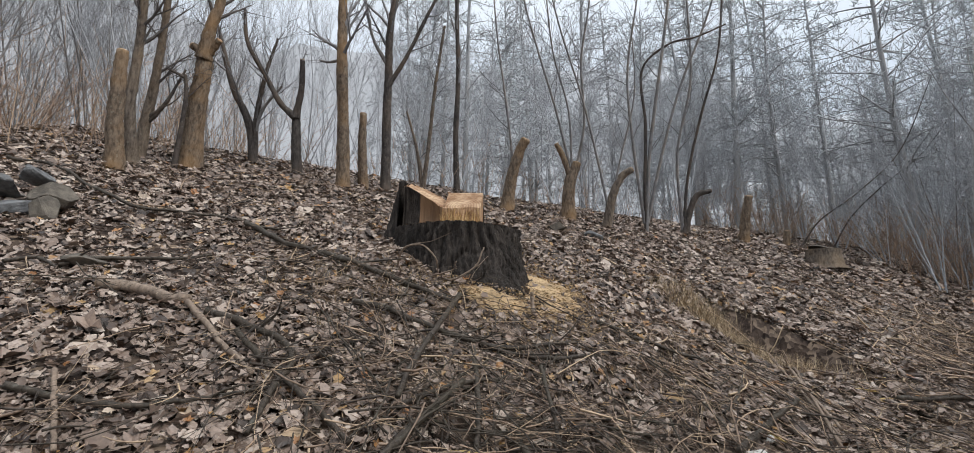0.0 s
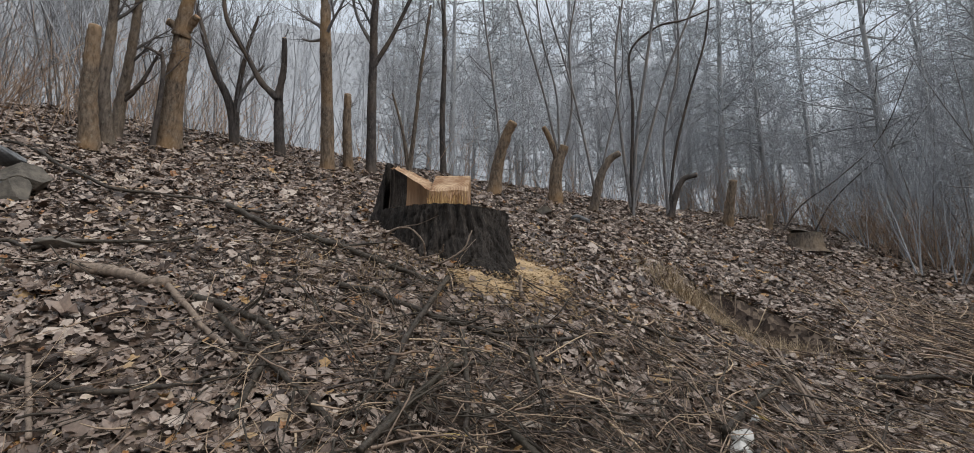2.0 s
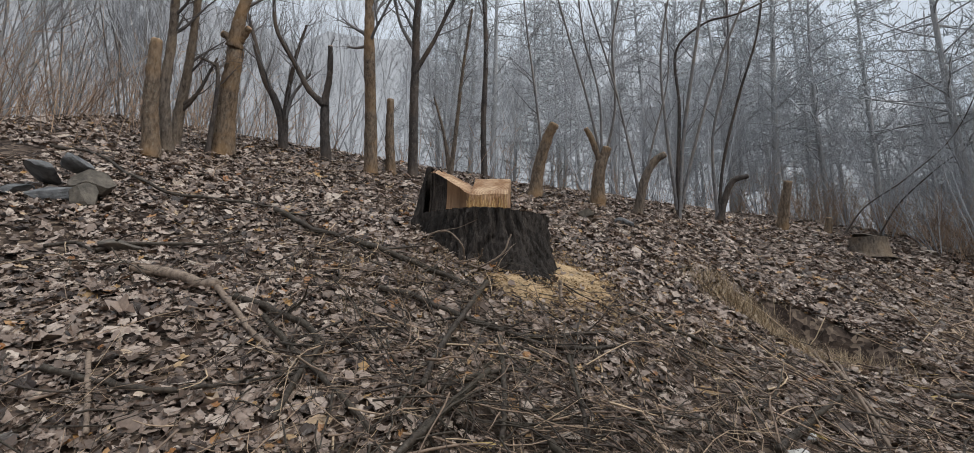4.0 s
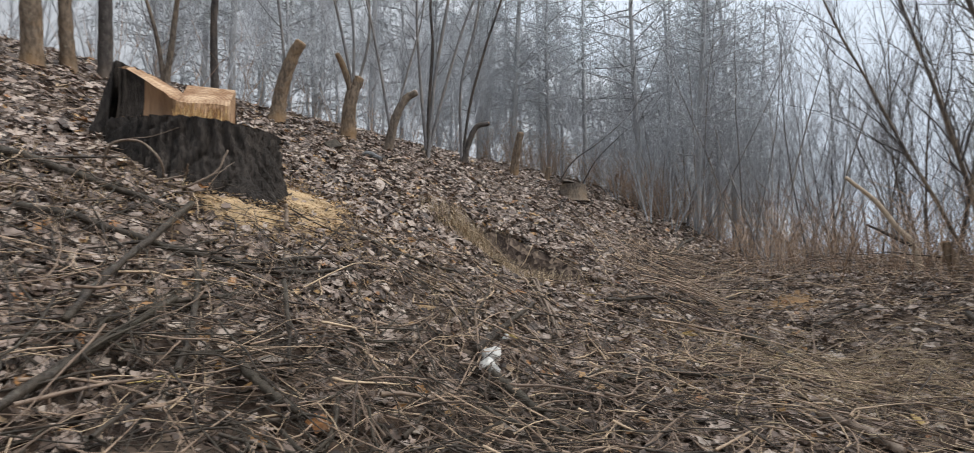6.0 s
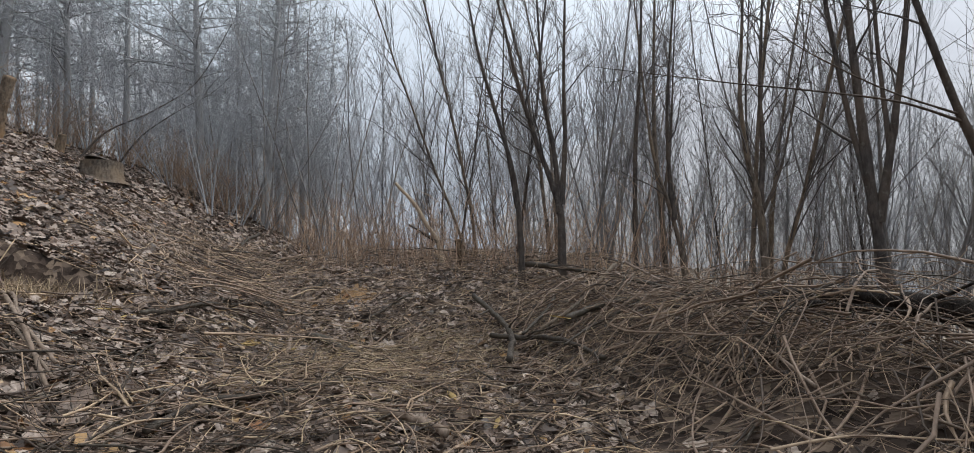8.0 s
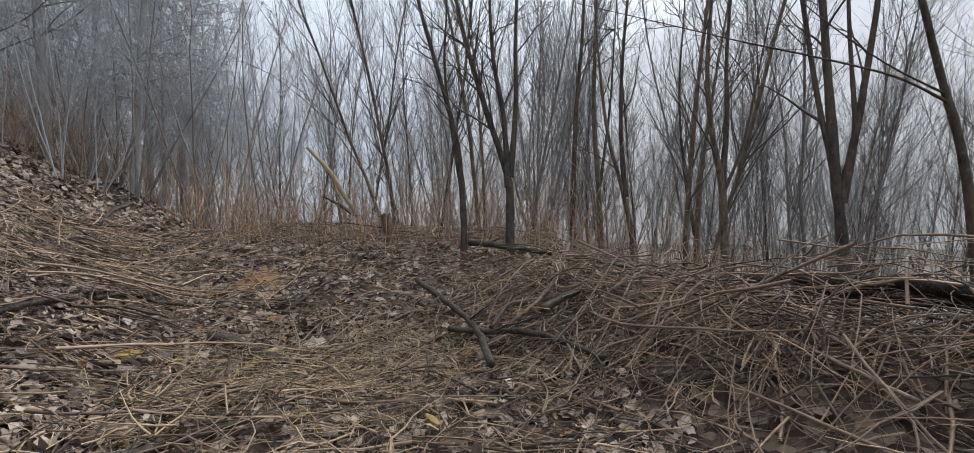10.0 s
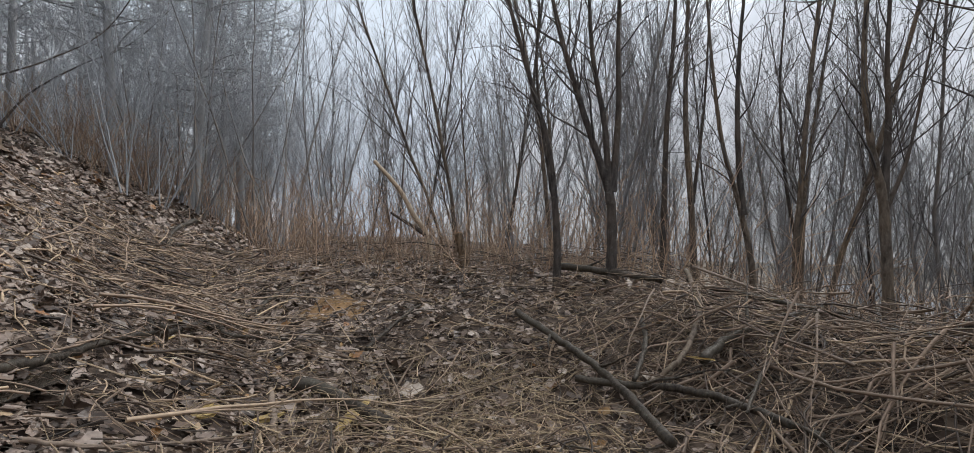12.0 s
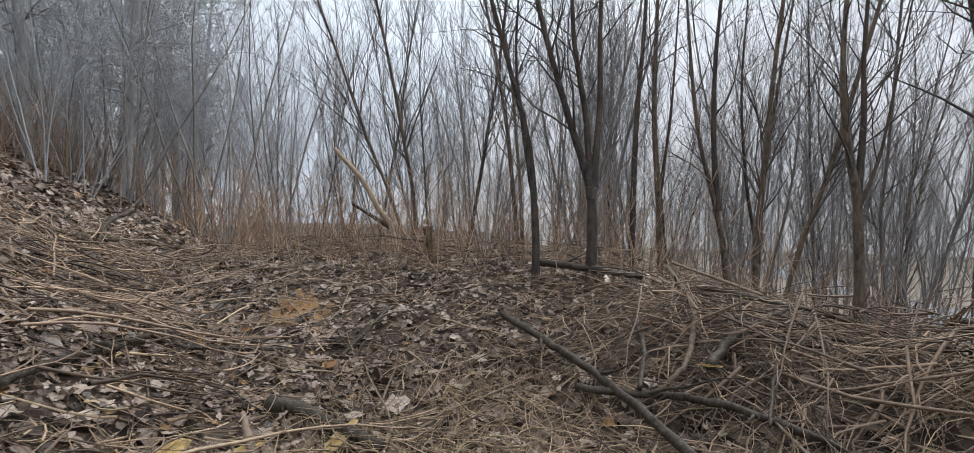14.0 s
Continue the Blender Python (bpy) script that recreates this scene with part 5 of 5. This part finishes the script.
fallen('fallen_branch', 'dark fallen branch on the leaves', [(1.57, 2.36, 0.36), (1.72, 2.21, 0.28), (1.86, 2.04, 0.24)], 0.019, 0.015, M_BRANCH, 1)
fallen('fallen_branch', 'greenish fallen branch below the stump', [(0.08, 3.57, 1.14), (0.46, 3.68, 1.13), (0.89, 3.84, 1.17)], 0.024, 0.015, M_BRANCH, 3)
fallen('fallen_branch', 'pale stick on the slope', [(3.08, 4.90, 1.00), (2.95, 4.09, 0.72), (2.79, 3.37, 0.51)], 0.013, 0.009, M_PALE, 1)
fallen('fallen_branch', 'long grey fallen branch on the track', [(4.04, 4.57, 0.62), (4.39, 4.63, 0.61), (4.98, 4.80, 0.61), (6.12, 5.28, 0.48)], 0.028, 0.021, M_BRANCH, 2)
fallen('fallen_branch', 'crooked grey fallen branch', [(5.99, 5.16, 0.51), (6.79, 5.40, 0.50), (7.40, 5.46, 0.63), (7.72, 5.52, 0.72)], 0.034, 0.021, M_BRANCH, 2)
fallen('fallen_branch', 'thin bent branch on the track', [(6.49, 5.51, 0.53), (5.96, 4.97, 0.47), (6.21, 4.78, 0.39), (6.41, 4.30, 0.35)], 0.022, 0.014, M_BRANCH, 2)
fallen('fallen_log', 'short mossy grey log', [(5.44, 3.89, 0.22), (5.47, 3.54, 0.14), (5.19, 3.02, 0.11)], 0.052, 0.042, M_BRANCH, 0, True)
fallen('fallen_branch', 'thin pale branch on the track', [(3.78, 3.95, 0.51), (3.96, 3.75, 0.43), (4.30, 3.63, 0.33), (4.66, 3.54, 0.24)], 0.011, 0.007, M_PALE, 2)
fallen('fallen_branch', 'long grey branch sloping over the brushwood', [(7.03, 2.56, 0.60), (6.46, 2.04, 0.43), (5.91, 1.66, 0.32), (5.01, 1.37, 0.28)], 0.033, 0.028, M_BRANCH, 2)
fallen('fallen_branch', 'crooked bare grey limb on the brushwood', [(8.10, 0.88, 0.97), (6.90, 0.94, 0.79), (6.39, 1.05, 0.62), (5.96, 1.22, 0.48), (5.84, 1.44, 0.32)], 0.025, 0.016, M_BARK, 1)
fallen('fallen_branch', 'thick dark branch lying in the brushwood', [(6.00, 1.93, 0.29), (5.90, 1.57, 0.30), (5.71, 1.21, 0.35), (5.54, 0.97, 0.35), (5.22, 0.61, 0.30)], 0.028, 0.023, M_BRANCH, 3)
fallen('fallen_branch', 'dark branch in the brushwood', [(5.87, 1.08, 0.51), (6.45, 0.69, 0.63), (7.70, -0.27, 0.67)], 0.035, 0.023, M_BRANCH, 3)
fallen('fallen_branch', 'long pale rod over the brushwood', [(6.83, 0.69, 0.76), (6.11, 0.27, 0.65), (5.51, 0.06, 0.54)], 0.010, 0.007, M_PALE, 1)
fallen('fallen_branch', 'long grey rod over the brushwood', [(7.14, 0.81, 0.88), (6.77, 0.11, 0.76), (6.83, -0.61, 0.57)], 0.024, 0.018, M_BRANCH, 2)
fallen('fallen_branch', 'short grey stick in the brushwood', [(6.80, 1.42, 0.62), (6.34, 1.41, 0.51), (5.86, 1.52, 0.35)], 0.023, 0.017, M_BRANCH, 0)
fallen('fallen_branch', 'greenish stick in the brushwood', [(6.40, 0.43, 0.64), (5.64, 0.79, 0.49), (5.26, 0.96, 0.38)], 0.014, 0.009, M_BRANCH, 1)
fallen('fallen_branch', 'long straight fallen pole', [(7.40, 7.99, 1.30), (8.92, 8.20, 1.13), (11.02, 8.78, 0.87)], 0.039, 0.032, M_BRANCH, 2)
fallen('fallen_branch', 'hooked dead branch standing in twigs', [(9.06, 8.42, 1.59), (8.41, 8.18, 1.40), (8.04, 7.89, 1.08)], 0.036, 0.030, M_BRANCH, 1)
fallen('fallen_branch', 'thin bent branch on the track', [(6.49, 3.88, 0.28), (6.92, 3.83, 0.41), (7.50, 3.75, 0.56)], 0.023, 0.015, M_BRANCH, 2)
fallen('fallen_branch', 'dark broken twig standing up', [(5.45, 5.22, 0.59), (5.05, 4.63, 0.70), (5.25, 4.84, 0.51)], 0.017, 0.011, M_BRANCH, 0)
fallen('fallen_branch', 'pale upright stick on the track', [(4.58, 3.42, 0.17), (4.82, 3.58, 0.25), (5.15, 3.86, 0.31)], 0.023, 0.018, M_PALE, 0)
fallen('fallen_log', 'dark fallen log along the brushwood', [(6.45, -0.72, 0.74), (5.75, -0.92, 0.82), (5.10, -1.15, 0.86), (4.30, -1.60, 0.86)], 0.045, 0.058, M_DARKBARK, 1)
fallen('fallen_log', 'dark fallen log along the brushwood', [(6.20, -1.00, 0.70), (5.40, -1.22, 0.76), (4.40, -1.80, 0.78)], 0.042, 0.05, M_DARKBARK, 1)
fallen('fallen_branch', 'long pale rod over the brushwood', [(8.40, 0.76, 1.00), (6.39, -0.21, 0.63), (4.94, -0.53, 0.51), (4.10, -0.63, 0.48)], 0.015, 0.010, M_PALE, 2)
fallen('fallen_branch', "dark fallen branch at the wood's edge", [(8.67, 2.35, 0.96), (8.28, 1.65, 0.92), (8.30, 1.11, 0.83)], 0.045, 0.034, M_BRANCH, 2)
fallen('fallen_branch', 'pale stick on the track', [(3.80, 1.84, 0.18), (3.75, 1.58, 0.18), (3.66, 1.28, 0.15)], 0.028, 0.023, M_PALE, 0)
fallen('fallen_branch', 'long grey fallen branch on the track', [(2.79, 2.56, 0.31), (3.25, 2.70, 0.31), (3.60, 2.57, 0.27), (4.10, 2.30, 0.26)], 0.023, 0.014, M_BRANCH, 3)
fallen('dead_twig', 'thin curled twig before the stump', [(-1.00, 4.70, 1.93), (-0.90, 4.57, 2.14), (-0.69, 4.54, 2.18), (-0.53, 4.52, 2.03), (-0.53, 4.72, 1.88)], 0.012, 0.008, M_PALE, 1)
fallen('dead_twig', 'thin bowed twig before the stump', [(-0.47, 4.64, 1.75), (-0.26, 4.55, 1.84), (-0.09, 4.56, 1.96), (-0.01, 4.57, 2.16)], 0.012, 0.007, M_PALE, 1)
fallen('dead_twig', 'thin curled twig before the stump', [(-0.63, 4.70, 1.86), (-0.51, 4.62, 1.87), (-0.34, 4.56, 1.91), (-0.29, 4.40, 1.98)], 0.011, 0.007, M_PALE, 0)
fallen('dead_twig', 'pale stub standing before the stump', [(0.52, 4.30, 1.40), (0.51, 4.36, 1.53), (0.50, 4.36, 1.66)], 0.020, 0.017, M_PALE, 0)


# ---- stones, sawdust, grass, chips ----
def lump(name, label, at, size, material, seed, category="stone", group="", turn=0.0, sink=0.25):
    """A broken, faceted stone."""
    rng = np.random.default_rng(seed)
    bm = bmesh.new()
    bmesh.ops.create_icosphere(bm, subdivisions=4, radius=1.0)
    planes = [Vector(rng.normal(0, 1, 3)).normalized() for _ in range(9)]
    cuts = rng.uniform(0.42, 0.78, 9)
    for v in bm.verts:
        for p, c in zip(planes, cuts):
            d = v.co.dot(p)
            if d > c:
                v.co -= p * (d - c)
        v.co += Vector(rng.normal(0, 0.006, 3))
        v.co = Vector((v.co.x * size[0], v.co.y * size[1], v.co.z * size[2]))
    me = bpy.data.meshes.new(name)
    bm.to_mesh(me)
    bm.free()
    me.polygons.foreach_set("use_smooth", np.full(len(me.polygons), False))
    me.materials.append(material)
    ob = new(name, me)
    x, y = at[0], at[1]
    z = at[2] if len(at) > 2 else float(ground_at(x, y)) + size[2] * (0.75 - sink)
    ob.matrix_basis = pose(x, y, z, rng.normal(0, 8), rng.normal(0, 8), turn)
    return tagged(ob, label, category, group)


def z_at(x, y, up):
    return (x, y, float(ground_at(x, y)) + up)


lump('stone', 'dark slab of stone in a heap', z_at(-4.84, 3.89, 0.05), (0.34, 0.21, 0.12), M_ROCK, 100, 'stone', 'heap of stones', 0)
lump('stone', 'rounded brown-grey stone in a heap', z_at(-4.47, 3.89, 0.10), (0.19, 0.18, 0.17), M_BROWNROCK, 101, 'stone', 'heap of stones', 30)
lump('stone', 'rounded brown-grey stone in a heap', z_at(-4.56, 4.07, 0.19), (0.24, 0.19, 0.17), M_BROWNROCK, 102, 'stone', 'heap of stones', 60)
lump('stone', 'grey slab in a stone heap', z_at(-5.08, 3.99, 0.20), (0.27, 0.19, 0.11), M_ROCK, 103, 'stone', 'heap of stones', 90)
lump('stone', 'pale grey slab on top of a stone heap', z_at(-4.88, 4.09, 0.36), (0.24, 0.18, 0.10), M_ROCK, 104, 'stone', 'heap of stones', 120)
lump('stone', 'flat pale stone in a heap', z_at(-5.24, 3.81, 0.02), (0.21, 0.18, 0.10), M_ROCK, 105, 'stone', 'heap of stones', 150)
lump('stone', 'flat mossy brown stone among leaves', z_at(-3.33, 3.21, 0.05), (0.20, 0.14, 0.09), M_BROWNROCK, 120)
lump('plaster_lump', 'broken white plaster lump among twigs', z_at(1.92, 2.82, 0.10), (0.085, 0.068, 0.059), M_CHALK, 131, 'rubble', 'white lumps')
lump('plaster_lump', 'broken white plaster lump among twigs', z_at(1.83, 2.72, 0.10), (0.070, 0.056, 0.049), M_CHALK, 132, 'rubble', 'white lumps')
lump('plaster_lump', 'broken white plaster lump among twigs', z_at(1.88, 2.67, 0.10), (0.060, 0.048, 0.042), M_CHALK, 133, 'rubble', 'white lumps')
lump('plaster_lump', 'broken white plaster lump among twigs', z_at(2.14, 3.11, 0.10), (0.050, 0.040, 0.035), M_CHALK, 134, 'rubble', 'white lumps')
lump('stone', 'small grey stone near the crest', z_at(1.86, 9.05, 0.05), (0.20, 0.16, 0.13), M_ROCK, 141)
lump('stone', 'mossy stone near the crest', z_at(1.14, 9.20, 0.05), (0.22, 0.18, 0.14), M_BROWNROCK, 142)


M_CRUMB = plain_material("orange_brown_crumbs", (0.20, 0.11, 0.05), (0.40, 0.25, 0.12), 40, 0.95, 0.02)


def build_sawdust():
    """Sawdust thrown down beside and in front of the stump."""
    rng = np.random.default_rng(17)
    for name, cx, cy, lx, ly, turn, label in (("sawdust", 0.64, 5.30, 0.42, 0.80, 0.25, "drift of pale orange sawdust beside the stump"),
                                              ("sawdust", 0.14, 4.50, 0.40, 0.20, -0.2, "patch of pale orange sawdust in front of the stump"),
                                              ("sawdust", 7.52, 4.84, 0.42, 0.30, 0.5, "patch of orange-brown wood crumbs on the track")):
        g = Geo()
        n, m = 48, 14
        v = []
        for j in range(m):
            k = j / (m - 1)
            for i in range(n):
                a = 2 * math.pi * i / n
                edge = 1 + 0.22 * math.sin(3 * a + cx) + 0.13 * math.sin(7 * a) + 0.10 * math.sin(13 * a + 2) + 0.06 * math.sin(23 * a)
                u, w = k * lx * edge * math.cos(a), k * ly * edge * math.sin(a)
                x, y = cx + u * math.cos(turn) - w * math.sin(turn), cy + u * math.sin(turn) + w * math.cos(turn)
                v.append((x, y, float(ground_at(x, y)) + 0.05 * (1 - k ** 1.5) - 0.03 * (j == m - 1) + 0.02 * rng.random() + 0.006))
        g.add(v, [(j * n + i, j * n + (i + 1) % n, (j + 1) * n + (i + 1) % n, (j + 1) * n + i) for j in range(m - 1) for i in range(n)])
        tagged(part(name, g, M_CRUMB if "brown" in label else M_SAW), label, "sawdust")
    # loose grains and shavings round the patches
    g = Geo()
    n = 5200
    c = np.where(rng.random((n, 1)) < 0.6, rng.normal(0, 1, (n, 2)) * (0.40, 0.75) + (0.75, 5.2), rng.normal(0, 1, (n, 2)) * (0.75, 0.32) + (0.1, 4.5))
    ok = ~in_stump(c[:, 0], c[:, 1])
    c = c[ok]
    n = len(c)
    p = np.stack([c[:, 0], c[:, 1], ground_at(c[:, 0], c[:, 1]) + 0.03 + 0.03 * rng.random(n)], -1)
    d = rng.normal(0, 1, (n, 3)) * (1, 1, 0.4)
    d *= rng.uniform(0.006, 0.018, (n, 1)) / np.linalg.norm(d, axis=1)[:, None]
    w = np.cross(d, rng.normal(0, 1, (n, 3)))
    w *= rng.uniform(0.004, 0.010, (n, 1)) / np.linalg.norm(w, axis=1)[:, None]
    g.add(np.stack([p - d - w, p + d - w, p + d + w, p - d + w], 1).reshape(-1, 3), np.arange(n * 4).reshape(-1, 4))
    tagged(part("wood_shavings", g, M_SAW, smooth=False), "loose pale saw shavings scattered over the leaves", "shavings", kind="stuff")


build_sawdust()


def build_puddle():
    """Shallow water standing in the wheel rut at the foot of the slope."""
    m, n, l, b = nodes_of("muddy_water")
    b.inputs["Base Color"].default_value, b.inputs["Roughness"].default_value = (0.035, 0.028, 0.022, 1), 0.06
    t = noise_node(n, l, 25, 2)
    bump(n, l, b, t.outputs[0], 0.05, 0.004)
    cx, cy, g = 4.15, 4.55, Geo()
    level = float(ground_at(cx, cy)) + 0.03
    v = [(cx, cy, level)]
    for i in range(40):
        a = 2 * math.pi * i / 40
        k = 1 + 0.25 * math.sin(3 * a + 1) + 0.12 * math.sin(8 * a)
        v.append((cx + 0.42 * k * math.cos(a), cy + 0.22 * k * math.sin(a) + 0.12 * k * math.cos(a), level))
    g.add(v, [(0, 1 + i, 1 + (i + 1) % 40) for i in range(40)])
    tagged(part("puddle", g, m), "shallow muddy puddle in the rut of the track", "puddle", kind="structure")


build_puddle()


def blades(geo, rng, x, y, count, tall, spread):
    for _ in range(count):
        px, py = x + rng.normal(0, spread), y + rng.normal(0, spread)
        a = rng.uniform(0, 6.28)
        L = tall * rng.uniform(0.5, 1.2)
        k = np.linspace(0, 1, 5)
        out = L * rng.uniform(0.2, 0.9)
        pts = np.stack([px + math.cos(a) * out * k ** 1.6, py + math.sin(a) * out * k ** 1.6, float(ground_at(px, py)) + L * (k - 0.45 * (out / L) * k ** 2)], -1)
        side = np.array((-math.sin(a), math.cos(a), 0)) * 0.0035
        w = (1 - 0.85 * k)[:, None] * side
        v = np.stack([pts - w, pts + w], 1).reshape(-1, 3)
        geo.add(v, [(2 * i, 2 * i + 1, 2 * i + 3, 2 * i + 2) for i in range(4)])


def build_grass():
    rng = np.random.default_rng(23)
    g = Geo()
    # over the scar
    for _ in range(230):
        t = rng.uniform(-1, 1)
        blades(g, rng, 3.0 + 0.5 * t + rng.normal(0, 0.22), 5.75 - 0.6 * t + rng.normal(0, 0.25), 14, 0.28, 0.07)
    # among the twigs of the foreground and the track
    for n, x0, x1, y0, y1 in ((50, -2.2, -0.3, 3.2, 4.8), (90, 4.0, 6.5, 1.6, 3.6), (60, 5.5, 9.5, 5.0, 8.5), (30, 1.5, 3.0, 3.0, 5.0)):
        for _ in range(n):
            blades(g, rng, rng.uniform(x0, x1), rng.uniform(y0, y1), 7, 0.22, 0.06)
    tagged(part("dry_grass", g, M_GRASS), "dry straw-coloured grass and dead stalks", "dry grass", kind="stuff")


build_grass()


def wood_chip(at, size, turn, material, label, seed):
    """A torn sliver of fresh wood."""
    rng = np.random.default_rng(seed)
    bm = bmesh.new()
    bmesh.ops.create_cube(bm, size=1.0)
    bmesh.ops.subdivide_edges(bm, edges=bm.edges[:], cuts=2)
    for v in bm.verts:
        taper = 1 - 0.75 * abs(v.co.x * 2) ** 3
        v.co = Vector((v.co.x * size[0], v.co.y * size[1] * taper + 0.1 * size[1] * rng.normal(), v.co.z * size[2] * taper + 0.2 * size[2] * rng.normal()))
    me = bpy.data.meshes.new("wood_chip")
    bm.to_mesh(me)
    bm.free()
    me.materials.append(material)
    ob = new("wood_chip", me)
    ob.matrix_basis = pose(*at, rng.normal(0, 10), rng.normal(0, 12), turn)
    return tagged(ob, label, "wood chip", "torn wood chips")


M_CHIP = plain_material("torn_yellow_wood", (0.40, 0.27, 0.09), (0.62, 0.46, 0.20), 20, 0.7, 0.01, (0.2, 1, 1))
wood_chip(z_at(5.77, 1.11, 0.32), (0.22, 0.03, 0.012), -60, M_CHIP, 'long yellow torn sliver in the brushwood', 200)
wood_chip(z_at(5.73, 5.25, 0.06), (0.22, 0.05, 0.010), 10, M_CHIP, 'yellow torn strip of bark', 201)
wood_chip(z_at(5.24, 4.86, 0.05), (0.25, 0.03, 0.010), 5, M_CHIP, 'yellow torn strip of bark', 202)
wood_chip(z_at(4.23, 5.01, 0.05), (0.20, 0.08, 0.010), 60, M_CHIP, 'yellow torn strip of bark', 203)
wood_chip(z_at(3.93, 4.71, 0.05), (0.15, 0.05, 0.010), 20, M_CHIP, 'yellow torn strip of bark', 204)
wood_chip(z_at(4.08, 4.61, 0.05), (0.18, 0.04, 0.010), 0, M_CHIP, 'yellow torn strip of bark', 205)
wood_chip(z_at(7.47, 6.57, 0.06), (0.15, 0.08, 0.020), 20, M_CHIP, 'yellow torn wood chip on twigs', 206)
wood_chip(z_at(5.28, 3.33, 0.06), (0.35, 0.10, 0.020), -10, M_CHIP, 'orange-brown torn bark slab on twigs', 207)
wood_chip(z_at(4.65, 3.86, 0.08), (0.30, 0.08, 0.020), 20, M_CHIP, 'splintered yellow wood on the track', 208)
wood_chip(z_at(4.86, 3.68, 0.08), (0.25, 0.06, 0.020), -30, M_CHIP, 'splintered yellow wood on the track', 209)
wood_chip(z_at(3.85, 4.70, 0.06), (0.22, 0.05, 0.015), 0, M_CHIP, 'yellow torn strip of bark', 210)
wood_chip(z_at(4.37, 1.60, 0.08), (0.10, 0.05, 0.010), 70, M_CHIP, 'yellow torn wood chip on twigs', 211)
wood_chip(z_at(3.97, 1.09, 0.08), (0.12, 0.03, 0.010), 5, M_CHIP, 'yellow torn wood chip on twigs', 212)
wood_chip(z_at(2.20, 3.20, 0.10), (0.20, 0.05, 0.015), -50, M_CHIP, 'torn yellow splinter on twigs', 213)
wood_chip(z_at(4.61, 3.89, 0.07), (0.22, 0.06, 0.020), 10, M_CHIP, 'splintered yellow wood on the track', 214)
wood_chip(z_at(3.90, 4.55, 0.05), (0.16, 0.05, 0.010), 0, M_CHIP, 'orange torn wood chip on leaves', 215)
wood_chip(z_at(0.04, 2.19, 0.10), (0.22, 0.05, 0.012), -15, M_CHIP, 'orange torn wood strip on twigs', 216)


def build_road():
    """A lane in the valley, seen through the trees."""
    g = Geo()
    x = np.linspace(10, 70, 40)
    y = -17.0 - 0.10 * (x - 30)
    v = []
    for off in (-1.7, 1.7):
        v += [(a, b + off, float(ground_at(a, b)) + 0.12) for a, b in zip(x, y)]
    v += [(p[0], p[1], p[2] - 0.3) for p in v]
    n = len(x)
    f = []
    for i in range(n - 1):
        f += [(i, i + 1, n + i + 1, n + i), (2 * n + i, i, i + 1, 2 * n + i + 1)[::1], (n + i, n + i + 1, 3 * n + i + 1, 3 * n + i)]
    g.add(v, f)
    tagged(part("road", g, M_ASPHALT), "wet grey lane down in the valley", "road", kind="structure")


build_road()
